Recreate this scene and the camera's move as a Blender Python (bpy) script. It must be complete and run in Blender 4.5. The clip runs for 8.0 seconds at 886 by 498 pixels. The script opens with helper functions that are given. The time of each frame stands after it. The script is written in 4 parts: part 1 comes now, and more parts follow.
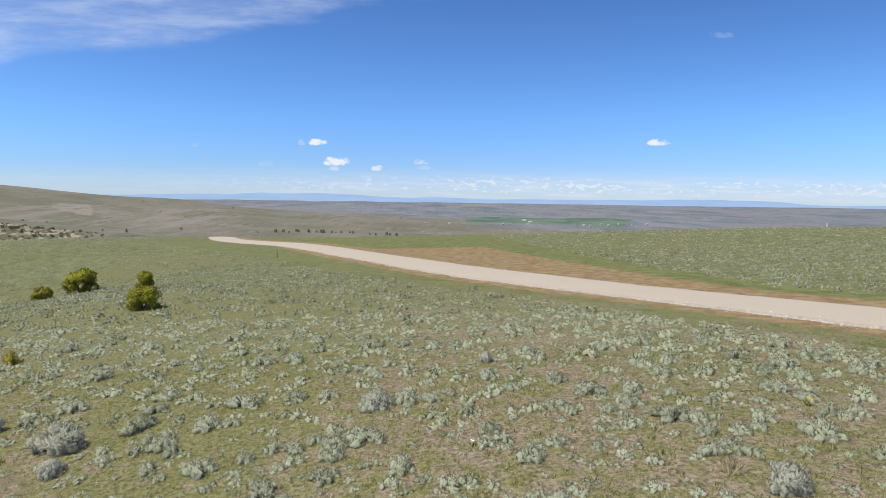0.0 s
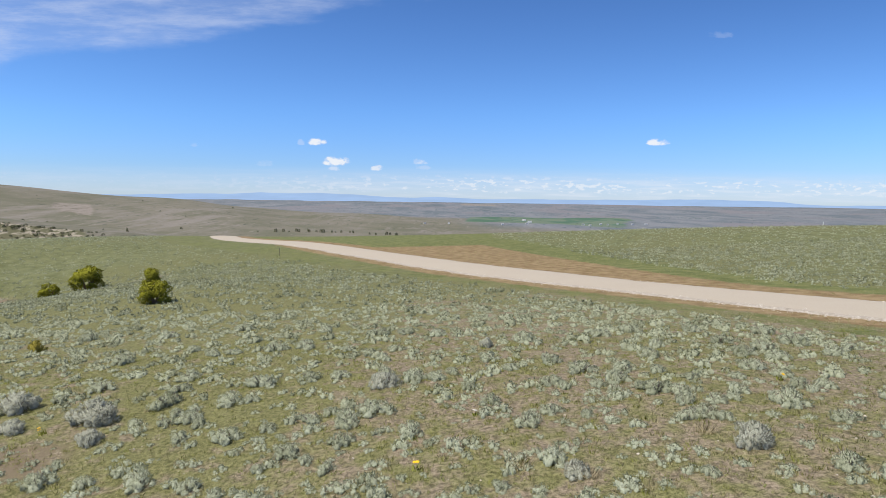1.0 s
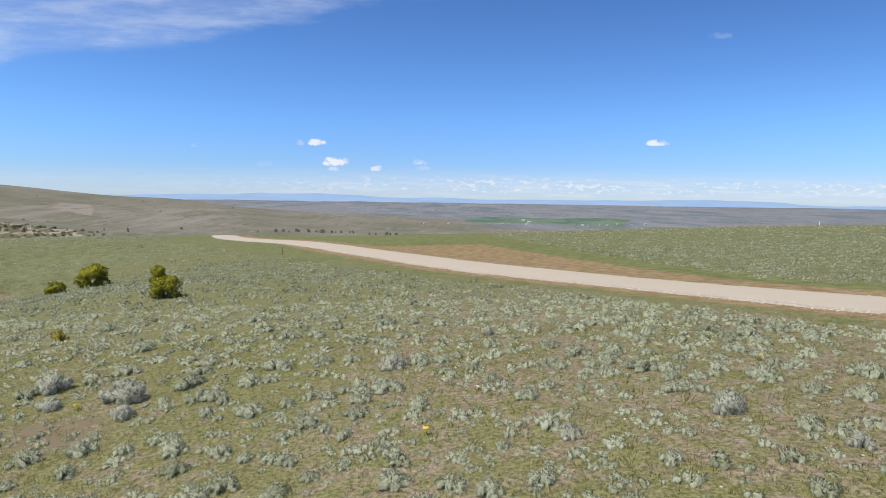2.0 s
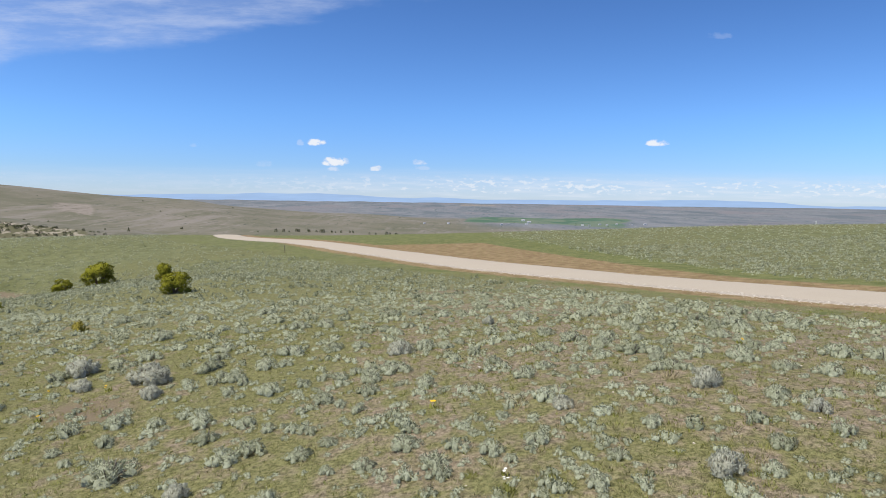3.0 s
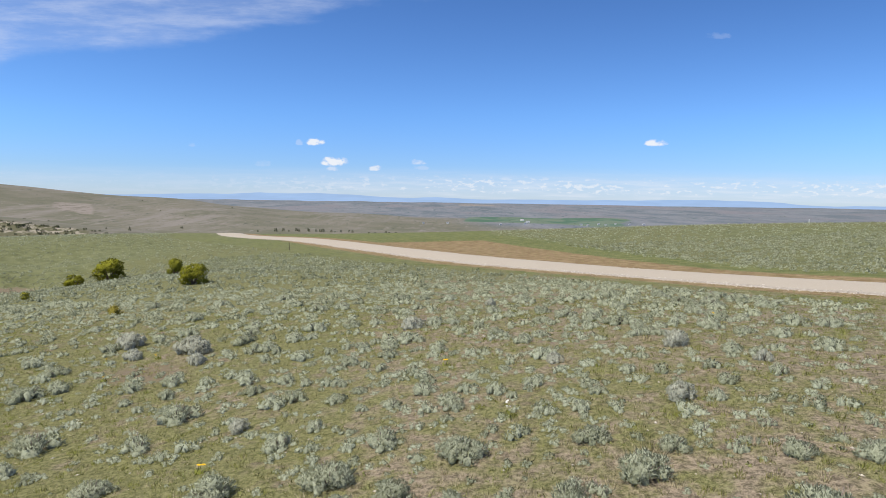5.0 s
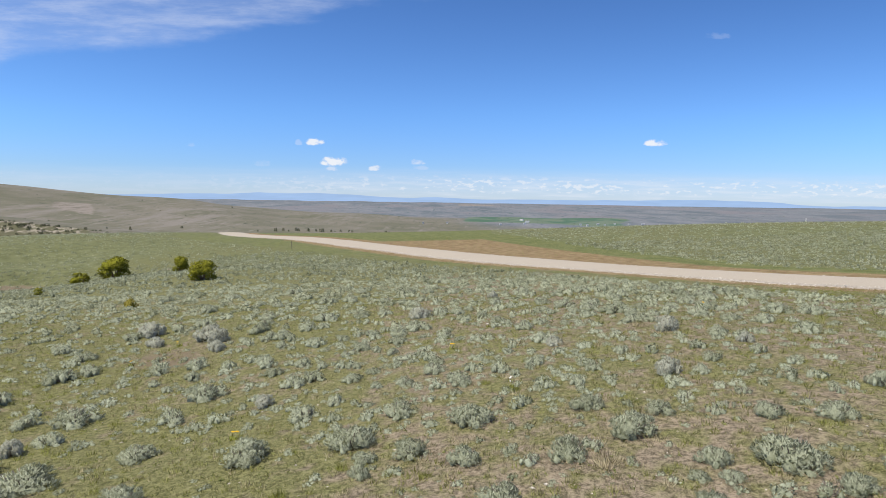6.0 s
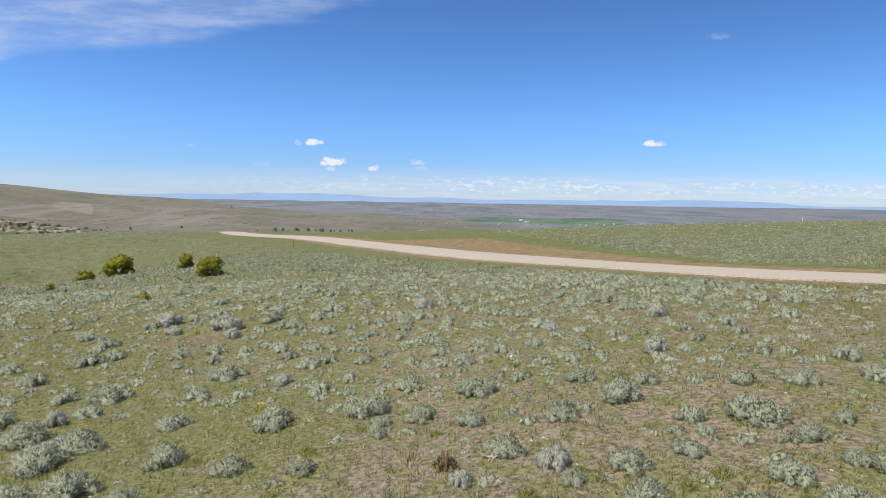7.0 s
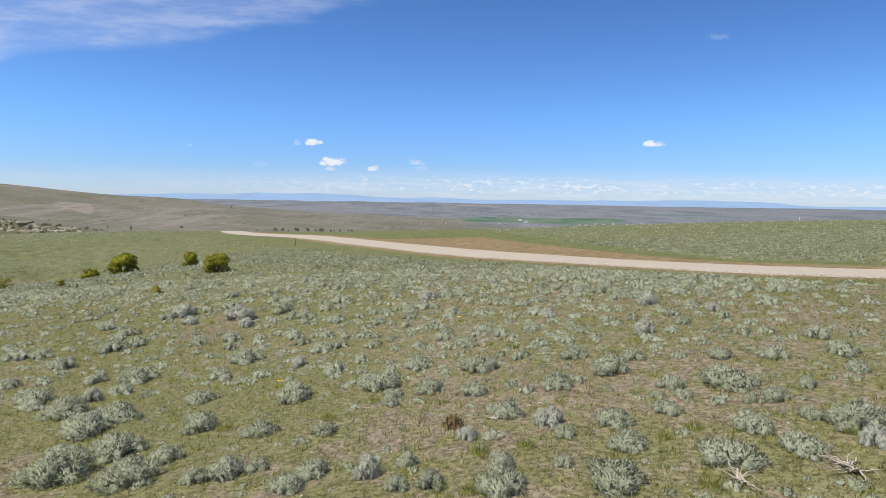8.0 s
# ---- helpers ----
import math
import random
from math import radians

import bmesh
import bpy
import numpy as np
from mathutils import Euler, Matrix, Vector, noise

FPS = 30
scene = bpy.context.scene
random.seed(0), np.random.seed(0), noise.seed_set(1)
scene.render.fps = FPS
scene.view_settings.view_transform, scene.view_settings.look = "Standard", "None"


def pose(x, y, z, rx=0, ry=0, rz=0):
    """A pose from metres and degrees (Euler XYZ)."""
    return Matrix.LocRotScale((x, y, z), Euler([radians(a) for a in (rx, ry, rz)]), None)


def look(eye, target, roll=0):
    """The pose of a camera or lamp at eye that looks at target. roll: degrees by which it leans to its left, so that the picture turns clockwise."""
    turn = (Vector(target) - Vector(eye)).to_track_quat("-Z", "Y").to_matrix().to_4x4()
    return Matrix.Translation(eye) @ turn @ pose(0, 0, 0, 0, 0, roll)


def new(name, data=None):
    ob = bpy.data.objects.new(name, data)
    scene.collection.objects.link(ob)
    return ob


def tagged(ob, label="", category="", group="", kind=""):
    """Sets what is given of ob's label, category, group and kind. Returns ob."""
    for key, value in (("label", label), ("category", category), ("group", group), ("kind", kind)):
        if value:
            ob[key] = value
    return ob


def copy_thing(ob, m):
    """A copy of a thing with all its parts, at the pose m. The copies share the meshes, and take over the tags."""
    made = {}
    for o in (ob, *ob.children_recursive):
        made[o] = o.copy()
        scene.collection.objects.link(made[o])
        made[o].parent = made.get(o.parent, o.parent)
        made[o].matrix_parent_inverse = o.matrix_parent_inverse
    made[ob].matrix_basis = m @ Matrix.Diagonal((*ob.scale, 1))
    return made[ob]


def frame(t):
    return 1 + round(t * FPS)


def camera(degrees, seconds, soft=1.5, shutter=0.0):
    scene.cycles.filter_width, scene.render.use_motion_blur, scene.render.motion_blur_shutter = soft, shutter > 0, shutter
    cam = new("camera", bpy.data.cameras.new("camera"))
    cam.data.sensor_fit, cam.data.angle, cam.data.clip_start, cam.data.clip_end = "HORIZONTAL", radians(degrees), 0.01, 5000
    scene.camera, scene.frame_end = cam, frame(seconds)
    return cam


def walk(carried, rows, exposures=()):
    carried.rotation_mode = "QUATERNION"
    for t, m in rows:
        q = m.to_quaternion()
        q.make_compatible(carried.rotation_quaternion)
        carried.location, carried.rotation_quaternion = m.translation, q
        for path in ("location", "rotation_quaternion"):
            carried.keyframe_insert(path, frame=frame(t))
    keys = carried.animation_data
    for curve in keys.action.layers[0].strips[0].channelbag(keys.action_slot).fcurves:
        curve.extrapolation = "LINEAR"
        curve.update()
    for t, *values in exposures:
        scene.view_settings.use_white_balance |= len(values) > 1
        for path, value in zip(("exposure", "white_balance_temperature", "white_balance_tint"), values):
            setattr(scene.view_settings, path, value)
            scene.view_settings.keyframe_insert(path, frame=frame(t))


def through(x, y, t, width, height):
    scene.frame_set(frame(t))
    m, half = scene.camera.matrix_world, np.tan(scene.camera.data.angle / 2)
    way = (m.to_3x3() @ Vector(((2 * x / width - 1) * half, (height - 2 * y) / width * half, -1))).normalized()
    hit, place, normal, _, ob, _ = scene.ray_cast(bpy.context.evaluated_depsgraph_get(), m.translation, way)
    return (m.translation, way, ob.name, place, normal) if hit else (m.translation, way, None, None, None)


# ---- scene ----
cam = camera(78.0, 8.0, soft=0.7)
METRES, EYE, TILT, LEAN, TURN = 9.0, 6.8, -5.0, -0.6, 0.0
ROWS = [
    (0.0, 0.0000, 0.0000, 0.0000, 0.0000, 0.0000, -0.0000),
    (0.5, -0.0072, -0.0757, -0.0189, -0.0165, -0.0000, -0.0000),
    (1.0, -0.0161, -0.1511, -0.0360, -0.0411, -0.0165, -0.0000),
    (1.5, -0.0266, -0.2257, -0.0538, -0.0658, 0.0165, -0.0200),
    (3.0, -0.0539, -0.4496, -0.1007, -0.1152, 0.0329, -0.0300),
    (3.5, -0.0631, -0.5242, -0.1154, -0.1398, 0.0247, -0.0400),
    (4.0, -0.0724, -0.5979, -0.1305, -0.1810, 0.0082, -0.0400),
    (4.5, -0.0832, -0.6696, -0.1469, -0.1974, 0.0165, -0.0400),
    (6.0, -0.1249, -0.8810, -0.1934, -0.2797, 0.0165, -0.0500),
    (6.5, -0.1374, -0.9496, -0.2102, -0.2961, 0.0165, -0.0700),
    (7.0, -0.1472, -1.0193, -0.2285, -0.3455, 0.0329, -0.0700),
    (7.5, -0.1559, -1.0884, -0.2452, -0.3702, 0.0411, -0.0700),
    (8.0, -0.1661, -1.1550, -0.2608, -0.4031, 0.0411, -0.0800),
]
walk(cam, [(t, pose(0, 0, EYE, TILT, LEAN, TURN) @ pose(METRES * x, METRES * y, METRES * z, 90 + pitch, roll, yaw)) for t, x, y, z, yaw, pitch, roll in ROWS])

# ---- light ----
SUN_AZ, SUN_EL = -116.0, 62.0     # degrees from straight ahead (left: minus), above the horizon
scene.view_settings.exposure = 0.15
sun_data = bpy.data.lights.new("sun", "SUN")
sun_data.energy, sun_data.angle, sun_data.color = 5.0, radians(0.53), (1.0, 0.95, 0.87)
sun = new("sun", sun_data)
sun_way = Vector((math.sin(radians(SUN_AZ)) * math.cos(radians(SUN_EL)), math.cos(radians(SUN_AZ)) * math.cos(radians(SUN_EL)), math.sin(radians(SUN_EL))))
sun.matrix_world = look(tuple(sun_way * 100), (0, 0, 0))


# ---- node helpers ----
class Net:
    """A small writer of shader nodes."""

    def __init__(self, tree):
        self.tree = tree
        tree.nodes.clear()

    def node(self, kind, **settings):
        n = self.tree.nodes.new(kind)
        for key, value in settings.items():
            if key == "operation":
                n.operation = value
            elif key == "blend":
                n.data_type, n.blend_type = "RGBA", value
            elif key == "attribute":
                n.attribute_name = value
            elif key == "dims":
                n.noise_dimensions = value
            elif key == "feature":
                n.feature = value
        return n

    def link(self, a, b):
        self.tree.links.new(a, b)

    def put(self, socket, value):
        if isinstance(value, bpy.types.NodeSocket):
            self.link(value, socket)
        else:
            socket.default_value = value

    def math(self, operation, a, b=0.0, c=0.0, clamp=False):
        n = self.node("ShaderNodeMath", operation=operation)
        n.use_clamp = clamp
        for s, v in zip(n.inputs, (a, b, c)):
            self.put(s, v)
        return n.outputs[0]

    def step(self, value, low, high):
        n = self.node("ShaderNodeMapRange")
        n.interpolation_type = "SMOOTHSTEP"
        self.put(n.inputs["Value"], value)
        self.put(n.inputs["From Min"], low)
        self.put(n.inputs["From Max"], high)
        return n.outputs["Result"]

    def mix(self, fac, a, b, blend="MIX"):
        n = self.node("ShaderNodeMix", blend=blend)
        self.put(n.inputs["Factor"], fac)
        self.put(n.inputs[6], a)
        self.put(n.inputs[7], b)
        return n.outputs[2]

    def noise(self, vector, scale, detail=3.0, rough=0.55):
        n = self.node("ShaderNodeTexNoise")
        self.link(vector, n.inputs["Vector"])
        self.put(n.inputs["Scale"], scale)
        n.inputs["Detail"].default_value, n.inputs["Roughness"].default_value = detail, rough
        return n.outputs["Fac"]

    def attr(self, name):
        return self.node("ShaderNodeAttribute", attribute=name).outputs["Fac"]

    def scaled(self, vector, x, y, z):
        n = self.node("ShaderNodeVectorMath", operation="MULTIPLY")
        self.link(vector, n.inputs[0])
        n.inputs[1].default_value = (x, y, z)
        return n.outputs[0]


def rgb(r, g, b):
    return (r, g, b, 1.0)


# ---- sky ----
world = bpy.data.worlds.new("sky")
scene.world = world
world.use_nodes = True
w = Net(world.node_tree)
sky = w.node("ShaderNodeTexSky")
sky.sky_type, sky.sun_disc = "NISHITA", False
sky.sun_elevation, sky.sun_rotation = radians(SUN_EL), radians(SUN_AZ)
sky.altitude, sky.air_density, sky.dust_density, sky.ozone_density = 1800.0, 1.0, 0.6, 1.6
coord = w.node("ShaderNodeTexCoord").outputs["Generated"]
split = w.node("ShaderNodeSeparateXYZ")
w.link(coord, split.inputs[0])
ahead = w.math("MAXIMUM", w.math("ABSOLUTE", split.outputs[1]), 0.08)
su = w.math("DIVIDE", split.outputs[0], ahead)
sv = w.math("DIVIDE", split.outputs[2], ahead)
flat = w.node("ShaderNodeCombineXYZ")
w.link(su, flat.inputs[0])
w.link(sv, flat.inputs[1])
flat = flat.outputs[0]
# low banks of fair-weather cloud above the horizon: rows of small flat puffs in a pale lilac haze
puffs = w.noise(w.scaled(flat, 62.0, 150.0, 1.0), 1.0, 4.0, 0.6)
groups = w.noise(w.scaled(flat, 4.0, 26.0, 1.0), 1.0, 2.0)
bank = w.math("MULTIPLY", w.step(sv, 0.006, 0.020), w.math("SUBTRACT", 1.0, w.step(sv, 0.034, 0.058)))
bank = w.math("MULTIPLY", bank, w.math("ADD", 0.45, w.math("MULTIPLY", w.step(su, -0.55, 0.10), 0.55)))
low = w.math("MULTIPLY", w.step(w.math("ADD", puffs, w.math("MULTIPLY", groups, 0.40)), 0.63, 0.84), bank)
streaks = w.step(w.noise(w.scaled(flat, 9.0, 120.0, 1.0), 1.0, 3.0), 0.42, 0.66)
veil = w.math("MULTIPLY", w.math("SUBTRACT", 1.0, w.step(sv, 0.030, 0.066)), w.math("ADD", 0.30, w.math("MULTIPLY", streaks, 0.22)))
veil = w.math("MULTIPLY", veil, w.math("MULTIPLY", w.step(sv, -0.01, 0.012), w.math("ADD", 0.6, w.math("MULTIPLY", w.step(su, -0.6, 0.0), 0.4))))
cover = w.math("MAXIMUM", w.math("MULTIPLY", low, 0.70), veil)
# a sheet of high cirrus with a ragged lower edge
wisp = w.noise(w.scaled(flat, 2.6, 9.0, 1.0), 1.0, 6.0, 0.6)
fibre = w.noise(w.scaled(flat, 5.0, 28.0, 1.0), 1.3, 5.0, 0.65)
edge = w.math("SUBTRACT", sv, w.math("ADD", w.math("MULTIPLY", su, 0.169), 0.362))
edge = w.math("ADD", edge, w.math("MULTIPLY", w.math("SUBTRACT", wisp, 0.5), 0.12))
sheet = w.math("MULTIPLY", w.step(edge, -0.008, 0.022), w.math("ADD", 0.35, w.math("MULTIPLY", w.step(fibre, 0.35, 0.70), 0.65)))
cover = w.math("MAXIMUM", cover, w.math("MULTIPLY", sheet, 0.42))
# single cumulus puffs
ruffle = w.noise(w.scaled(flat, 60.0, 90.0, 1.0), 1.0, 4.0, 0.6)
PUFFS = [(-0.2300, 0.1035, 0.0190, 0.0085, 1.0), (-0.2560, 0.1020, 0.0080, 0.0060, 0.35), (-0.1960, 0.0690, 0.0300, 0.0105, 1.0),
         (-0.1980, 0.0560, 0.0130, 0.0060, 0.6), (-0.1194, 0.0580, 0.0130, 0.0065, 0.8), (-0.0420, 0.0700, 0.0160, 0.0070, 0.6),
         (-0.0350, 0.0600, 0.0190, 0.0055, 0.35), (0.3857, 0.1096, 0.0215, 0.0085, 1.0), (0.4918, 0.2982, 0.0260, 0.0075, 0.16),
         (-0.4480, 0.0960, 0.0090, 0.0050, 0.2), (-0.3250, 0.0640, 0.0200, 0.0070, 0.2)]
for pu, pv, pw, ph, strong in PUFFS:
    du = w.math("DIVIDE", w.math("SUBTRACT", su, pu), pw * 0.95)
    dv = w.math("DIVIDE", w.math("SUBTRACT", sv, pv - ph * 0.25), ph * 1.2)
    dv = w.math("MAXIMUM", dv, w.math("MULTIPLY", dv, -2.4))
    far = w.math("ADD", w.math("MULTIPLY", du, du), w.math("MULTIPLY", dv, dv))
    far = w.math("ADD", far, w.math("MULTIPLY", w.math("SUBTRACT", ruffle, 0.5), 3.2))
    puff = w.math("MULTIPLY", w.math("SUBTRACT", 1.0, w.step(far, 0.05, 1.05)), strong * 0.92)
    cover = w.math("MAXIMUM", cover, puff)
shade = w.mix(w.step(sv, 0.0, 0.17), rgb(0.73, 0.90, 1.27), rgb(0.75, 1.15, 1.67))
shade = w.mix(w.step(sv, 0.14, 0.46), shade, rgb(0.61, 0.97, 1.46))
tint = w.mix(1.0, sky.outputs[0], shade, "MULTIPLY")
vapour = w.mix(w.step(cover, 0.25, 0.85), rgb(6.9, 7.6, 9.3), rgb(8.9, 9.1, 9.5))
clouded = w.mix(cover, tint, vapour)
back = w.node("ShaderNodeBackground")
w.link(clouded, back.inputs["Color"])
back.inputs["Strength"].default_value = 0.09
out = w.node("ShaderNodeOutputWorld")
w.link(back.outputs[0], out.inputs[0])


# ---- materials ----
def material(name, rough=0.9):
    m = bpy.data.materials.new(name)
    m.use_nodes = True
    n = Net(m.node_tree)
    shader = n.node("ShaderNodeBsdfPrincipled")
    shader.inputs["Roughness"].default_value = rough
    shader.inputs["Specular IOR Level"].default_value = 0.15
    n.link(shader.outputs[0], n.node("ShaderNodeOutputMaterial").inputs[0])
    n.shader = shader
    n.place = n.node("ShaderNodeNewGeometry").outputs["Position"]
    return m, n


def bump(n, height, strength, distance):
    b = n.node("ShaderNodeBump")
    b.inputs["Strength"].default_value, b.inputs["Distance"].default_value = strength, distance
    n.link(height, b.inputs["Height"])
    n.link(b.outputs[0], n.shader.inputs["Normal"])


def plant_material(name, dark, mid, pale, patch=1.5, through=0.0, leaf=0.33):
    """Leaves that vary from blade to blade, from plant to plant (tone) and in patches. In shrubs, tone also holds
    painted inner shade.
    """
    m, n = material(name, 0.75)
    geo = n.node("ShaderNodeNewGeometry")
    info = n.node("ShaderNodeObjectInfo").outputs["Random"]
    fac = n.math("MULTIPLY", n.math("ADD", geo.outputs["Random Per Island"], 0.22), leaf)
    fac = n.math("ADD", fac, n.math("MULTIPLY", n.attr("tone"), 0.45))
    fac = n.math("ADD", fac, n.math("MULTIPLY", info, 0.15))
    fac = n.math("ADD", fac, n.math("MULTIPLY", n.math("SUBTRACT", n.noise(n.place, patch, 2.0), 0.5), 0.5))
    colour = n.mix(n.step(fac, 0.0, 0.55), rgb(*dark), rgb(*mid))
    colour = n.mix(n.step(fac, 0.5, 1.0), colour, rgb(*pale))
    n.link(colour, n.shader.inputs["Base Color"])
    if through:
        glow = n.node("ShaderNodeBsdfTranslucent")
        n.link(colour, glow.inputs[0])
        both = n.node("ShaderNodeMixShader")
        both.inputs[0].default_value = through
        n.link(n.shader.outputs[0], both.inputs[1])
        n.link(glow.outputs[0], both.inputs[2])
        end = [x for x in n.tree.nodes if x.bl_idname == "ShaderNodeOutputMaterial"][0]
        n.link(both.outputs[0], end.inputs[0])
    return m


def plain(name, colour, rough=0.8, grain=8.0, spread=0.25):
    m, n = material(name, rough)
    a = n.noise(n.place, grain, 4.0)
    b = n.noise(n.place, grain * 0.13, 2.0)
    fac = n.math("ADD", n.math("MULTIPLY", a, 0.6), n.math("MULTIPLY", b, 0.4))
    lo = tuple(c * (1 - spread) for c in colour)
    hi = tuple(min(1, c * (1 + spread)) for c in colour)
    n.link(n.mix(n.step(fac, 0.3, 0.7), rgb(*lo), rgb(*hi)), n.shader.inputs["Base Color"])
    bump(n, a, 0.3, 0.02)
    return m


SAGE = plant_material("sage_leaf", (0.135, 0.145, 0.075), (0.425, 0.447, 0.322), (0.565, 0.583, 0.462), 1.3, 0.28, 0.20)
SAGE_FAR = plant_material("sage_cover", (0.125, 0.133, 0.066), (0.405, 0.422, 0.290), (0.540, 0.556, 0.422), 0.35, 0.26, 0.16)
DEAD_SAGE = plant_material("weathered_sage", (0.255, 0.255, 0.185), (0.470, 0.475, 0.388), (0.610, 0.615, 0.520), 2.0, 0.30, 0.25)
STEM = plain("sage_wood", (0.24, 0.20, 0.16), 0.9, 60.0, 0.4)
GRASS = plant_material("steppe_grass", (0.104, 0.133, 0.030), (0.207, 0.214, 0.074), (0.383, 0.332, 0.192), 0.8, 0.2)
FRESH = plant_material("fresh_grass", (0.125, 0.148, 0.026), (0.214, 0.229, 0.048), (0.310, 0.310, 0.104), 1.2, 0.3)
STRAW = plant_material("dry_bunchgrass", (0.295, 0.251, 0.140), (0.413, 0.355, 0.221), (0.517, 0.465, 0.332), 1.2, 0.3)
JUNIPER = plant_material("juniper_leaf", (0.050, 0.056, 0.006), (0.205, 0.205, 0.016), (0.37, 0.35, 0.036), 1.1, 0.22)
DARK_JUNIPER = plant_material("dark_juniper_leaf", (0.025, 0.033, 0.016), (0.057, 0.070, 0.029), (0.098, 0.107, 0.049), 0.3)
RABBIT = plant_material("rabbitbrush_leaf", (0.164, 0.148, 0.025), (0.279, 0.238, 0.041), (0.369, 0.312, 0.082), 2.0, 0.15)
RUSSET = plant_material("russet_leaf", (0.09, 0.06, 0.025), (0.17, 0.12, 0.055), (0.26, 0.20, 0.11), 2.0)
BARK = plain("juniper_bark", (0.17, 0.12, 0.08), 0.95, 25.0, 0.4)
STONE = plain("pale_stone", (0.52, 0.46, 0.38), 0.85, 15.0, 0.3)
PETAL = plain("yellow_petal", (0.80, 0.50, 0.02), 0.6, 40.0, 0.15)
POST_WOOD = plain("weathered_post_wood", (0.16, 0.13, 0.10), 0.9, 30.0, 0.35)
VALLEY_TREE = plant_material("valley_tree_leaf", (0.057, 0.074, 0.049), (0.090, 0.115, 0.082), (0.131, 0.156, 0.115), 0.02)
HOUSE_WALL = plain("white_siding", (0.80, 0.79, 0.76), 0.7, 2.0, 0.08)
HOUSE_ROOF = plain("grey_roof", (0.30, 0.29, 0.29), 0.7, 2.0, 0.15)


def ground_material():
    m, n = material("steppe_ground", 0.95)
    p = n.place
    fine = n.noise(p, 9.0, 5.0, 0.7)
    mid = n.noise(p, 1.6, 4.0, 0.6)
    broad = n.noise(p, 0.16, 3.0)
    vast = n.noise(p, 0.012, 4.0, 0.6)
    grit = n.noise(p, 42.0, 3.0, 0.7)
    soil = n.mix(n.step(n.math("ADD", n.math("MULTIPLY", fine, 0.55), n.math("MULTIPLY", grit, 0.45)), 0.40, 0.60), rgb(0.082, 0.065, 0.041), rgb(0.306, 0.245, 0.169))
    soil = n.mix(n.step(grit, 0.66, 0.72), soil, rgb(0.360, 0.310, 0.223))
    turf = n.mix(n.step(n.math("ADD", n.math("MULTIPLY", fine, 0.5), n.math("MULTIPLY", grit, 0.5)), 0.40, 0.60), rgb(0.058, 0.058, 0.018), rgb(0.225, 0.213, 0.091))
    cover = n.math("ADD", n.math("MULTIPLY", mid, 0.85), n.math("MULTIPLY", broad, 0.5))
    cover = n.math("SUBTRACT", cover, 0.035)
    cover = n.math("ADD", cover, n.math("MULTIPLY", n.attr("green"), 0.30))
    near = n.mix(n.step(cover, 0.525, 0.765), soil, turf)
    steppe = n.mix(n.step(n.noise(p, 0.45, 5.0, 0.65), 0.3, 0.7), rgb(0.088, 0.094, 0.035), rgb(0.158, 0.160, 0.070))
    steppe = n.mix(n.math("MULTIPLY", n.step(n.noise(p, 0.035, 3.0), 0.45, 0.62), 0.7), steppe, rgb(0.130, 0.126, 0.050))
    near = n.mix(n.attr("steppe"), near, steppe)
    near = n.mix(n.step(n.math("ADD", n.attr("bare"), n.math("MULTIPLY", n.math("SUBTRACT", mid, 0.5), 0.8)), 0.35, 0.6), near, rgb(0.166, 0.130, 0.083))
    # road verges: tan scraped earth and a strip of fresh green
    tan = n.mix(n.step(n.noise(p, 0.9, 4.0), 0.3, 0.7), rgb(0.158, 0.104, 0.047), rgb(0.259, 0.187, 0.097))
    lush = n.mix(n.step(n.noise(p, 0.7, 4.0), 0.3, 0.7), rgb(0.088, 0.100, 0.030), rgb(0.152, 0.155, 0.056))
    ragged = n.math("MULTIPLY", n.math("SUBTRACT", n.noise(p, 0.30, 5.0, 0.65), 0.5), 1.5)
    near = n.mix(n.step(n.math("ADD", n.attr("tan"), ragged), 0.35, 0.65), near, tan)
    near = n.mix(n.step(n.math("ADD", n.attr("lush"), ragged), 0.35, 0.65), near, lush)
    # the far slopes and the basin
    streak = n.noise(n.scaled(p, 0.006, 0.0022, 0.0), 1.0, 7.0, 0.66)
    speck = n.noise(n.scaled(p, 0.05, 0.010, 0.0), 1.0, 5.0, 0.75)
    spot = n.noise(n.scaled(p, 0.14, 0.024, 0.0), 1.0, 3.0, 0.7)
    hill = n.mix(n.step(vast, 0.35, 0.65), rgb(0.115, 0.110, 0.070), rgb(0.155, 0.139, 0.101))
    hill = n.mix(n.step(n.math("ADD", n.math("MULTIPLY", speck, 0.5), n.math("MULTIPLY", streak, 0.5)), 0.48, 0.62), hill, rgb(0.194, 0.171, 0.140))
    hill = n.mix(n.step(spot, 0.60, 0.68), hill, rgb(0.072, 0.076, 0.050))
    hill = n.mix(n.step(spot, 0.36, 0.30), hill, rgb(0.216, 0.198, 0.158))
    # Haze over the far basin is put into its base colour as blue-grey.
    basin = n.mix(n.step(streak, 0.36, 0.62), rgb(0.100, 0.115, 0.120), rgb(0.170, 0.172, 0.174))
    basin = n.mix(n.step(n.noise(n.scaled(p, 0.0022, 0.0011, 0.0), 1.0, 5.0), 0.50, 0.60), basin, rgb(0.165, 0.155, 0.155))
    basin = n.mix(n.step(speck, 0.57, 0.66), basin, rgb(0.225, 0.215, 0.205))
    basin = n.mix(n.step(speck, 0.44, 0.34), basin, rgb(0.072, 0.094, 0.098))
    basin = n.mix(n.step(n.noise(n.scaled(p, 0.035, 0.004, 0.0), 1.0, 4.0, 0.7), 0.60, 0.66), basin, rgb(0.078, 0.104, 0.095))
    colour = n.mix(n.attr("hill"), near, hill)
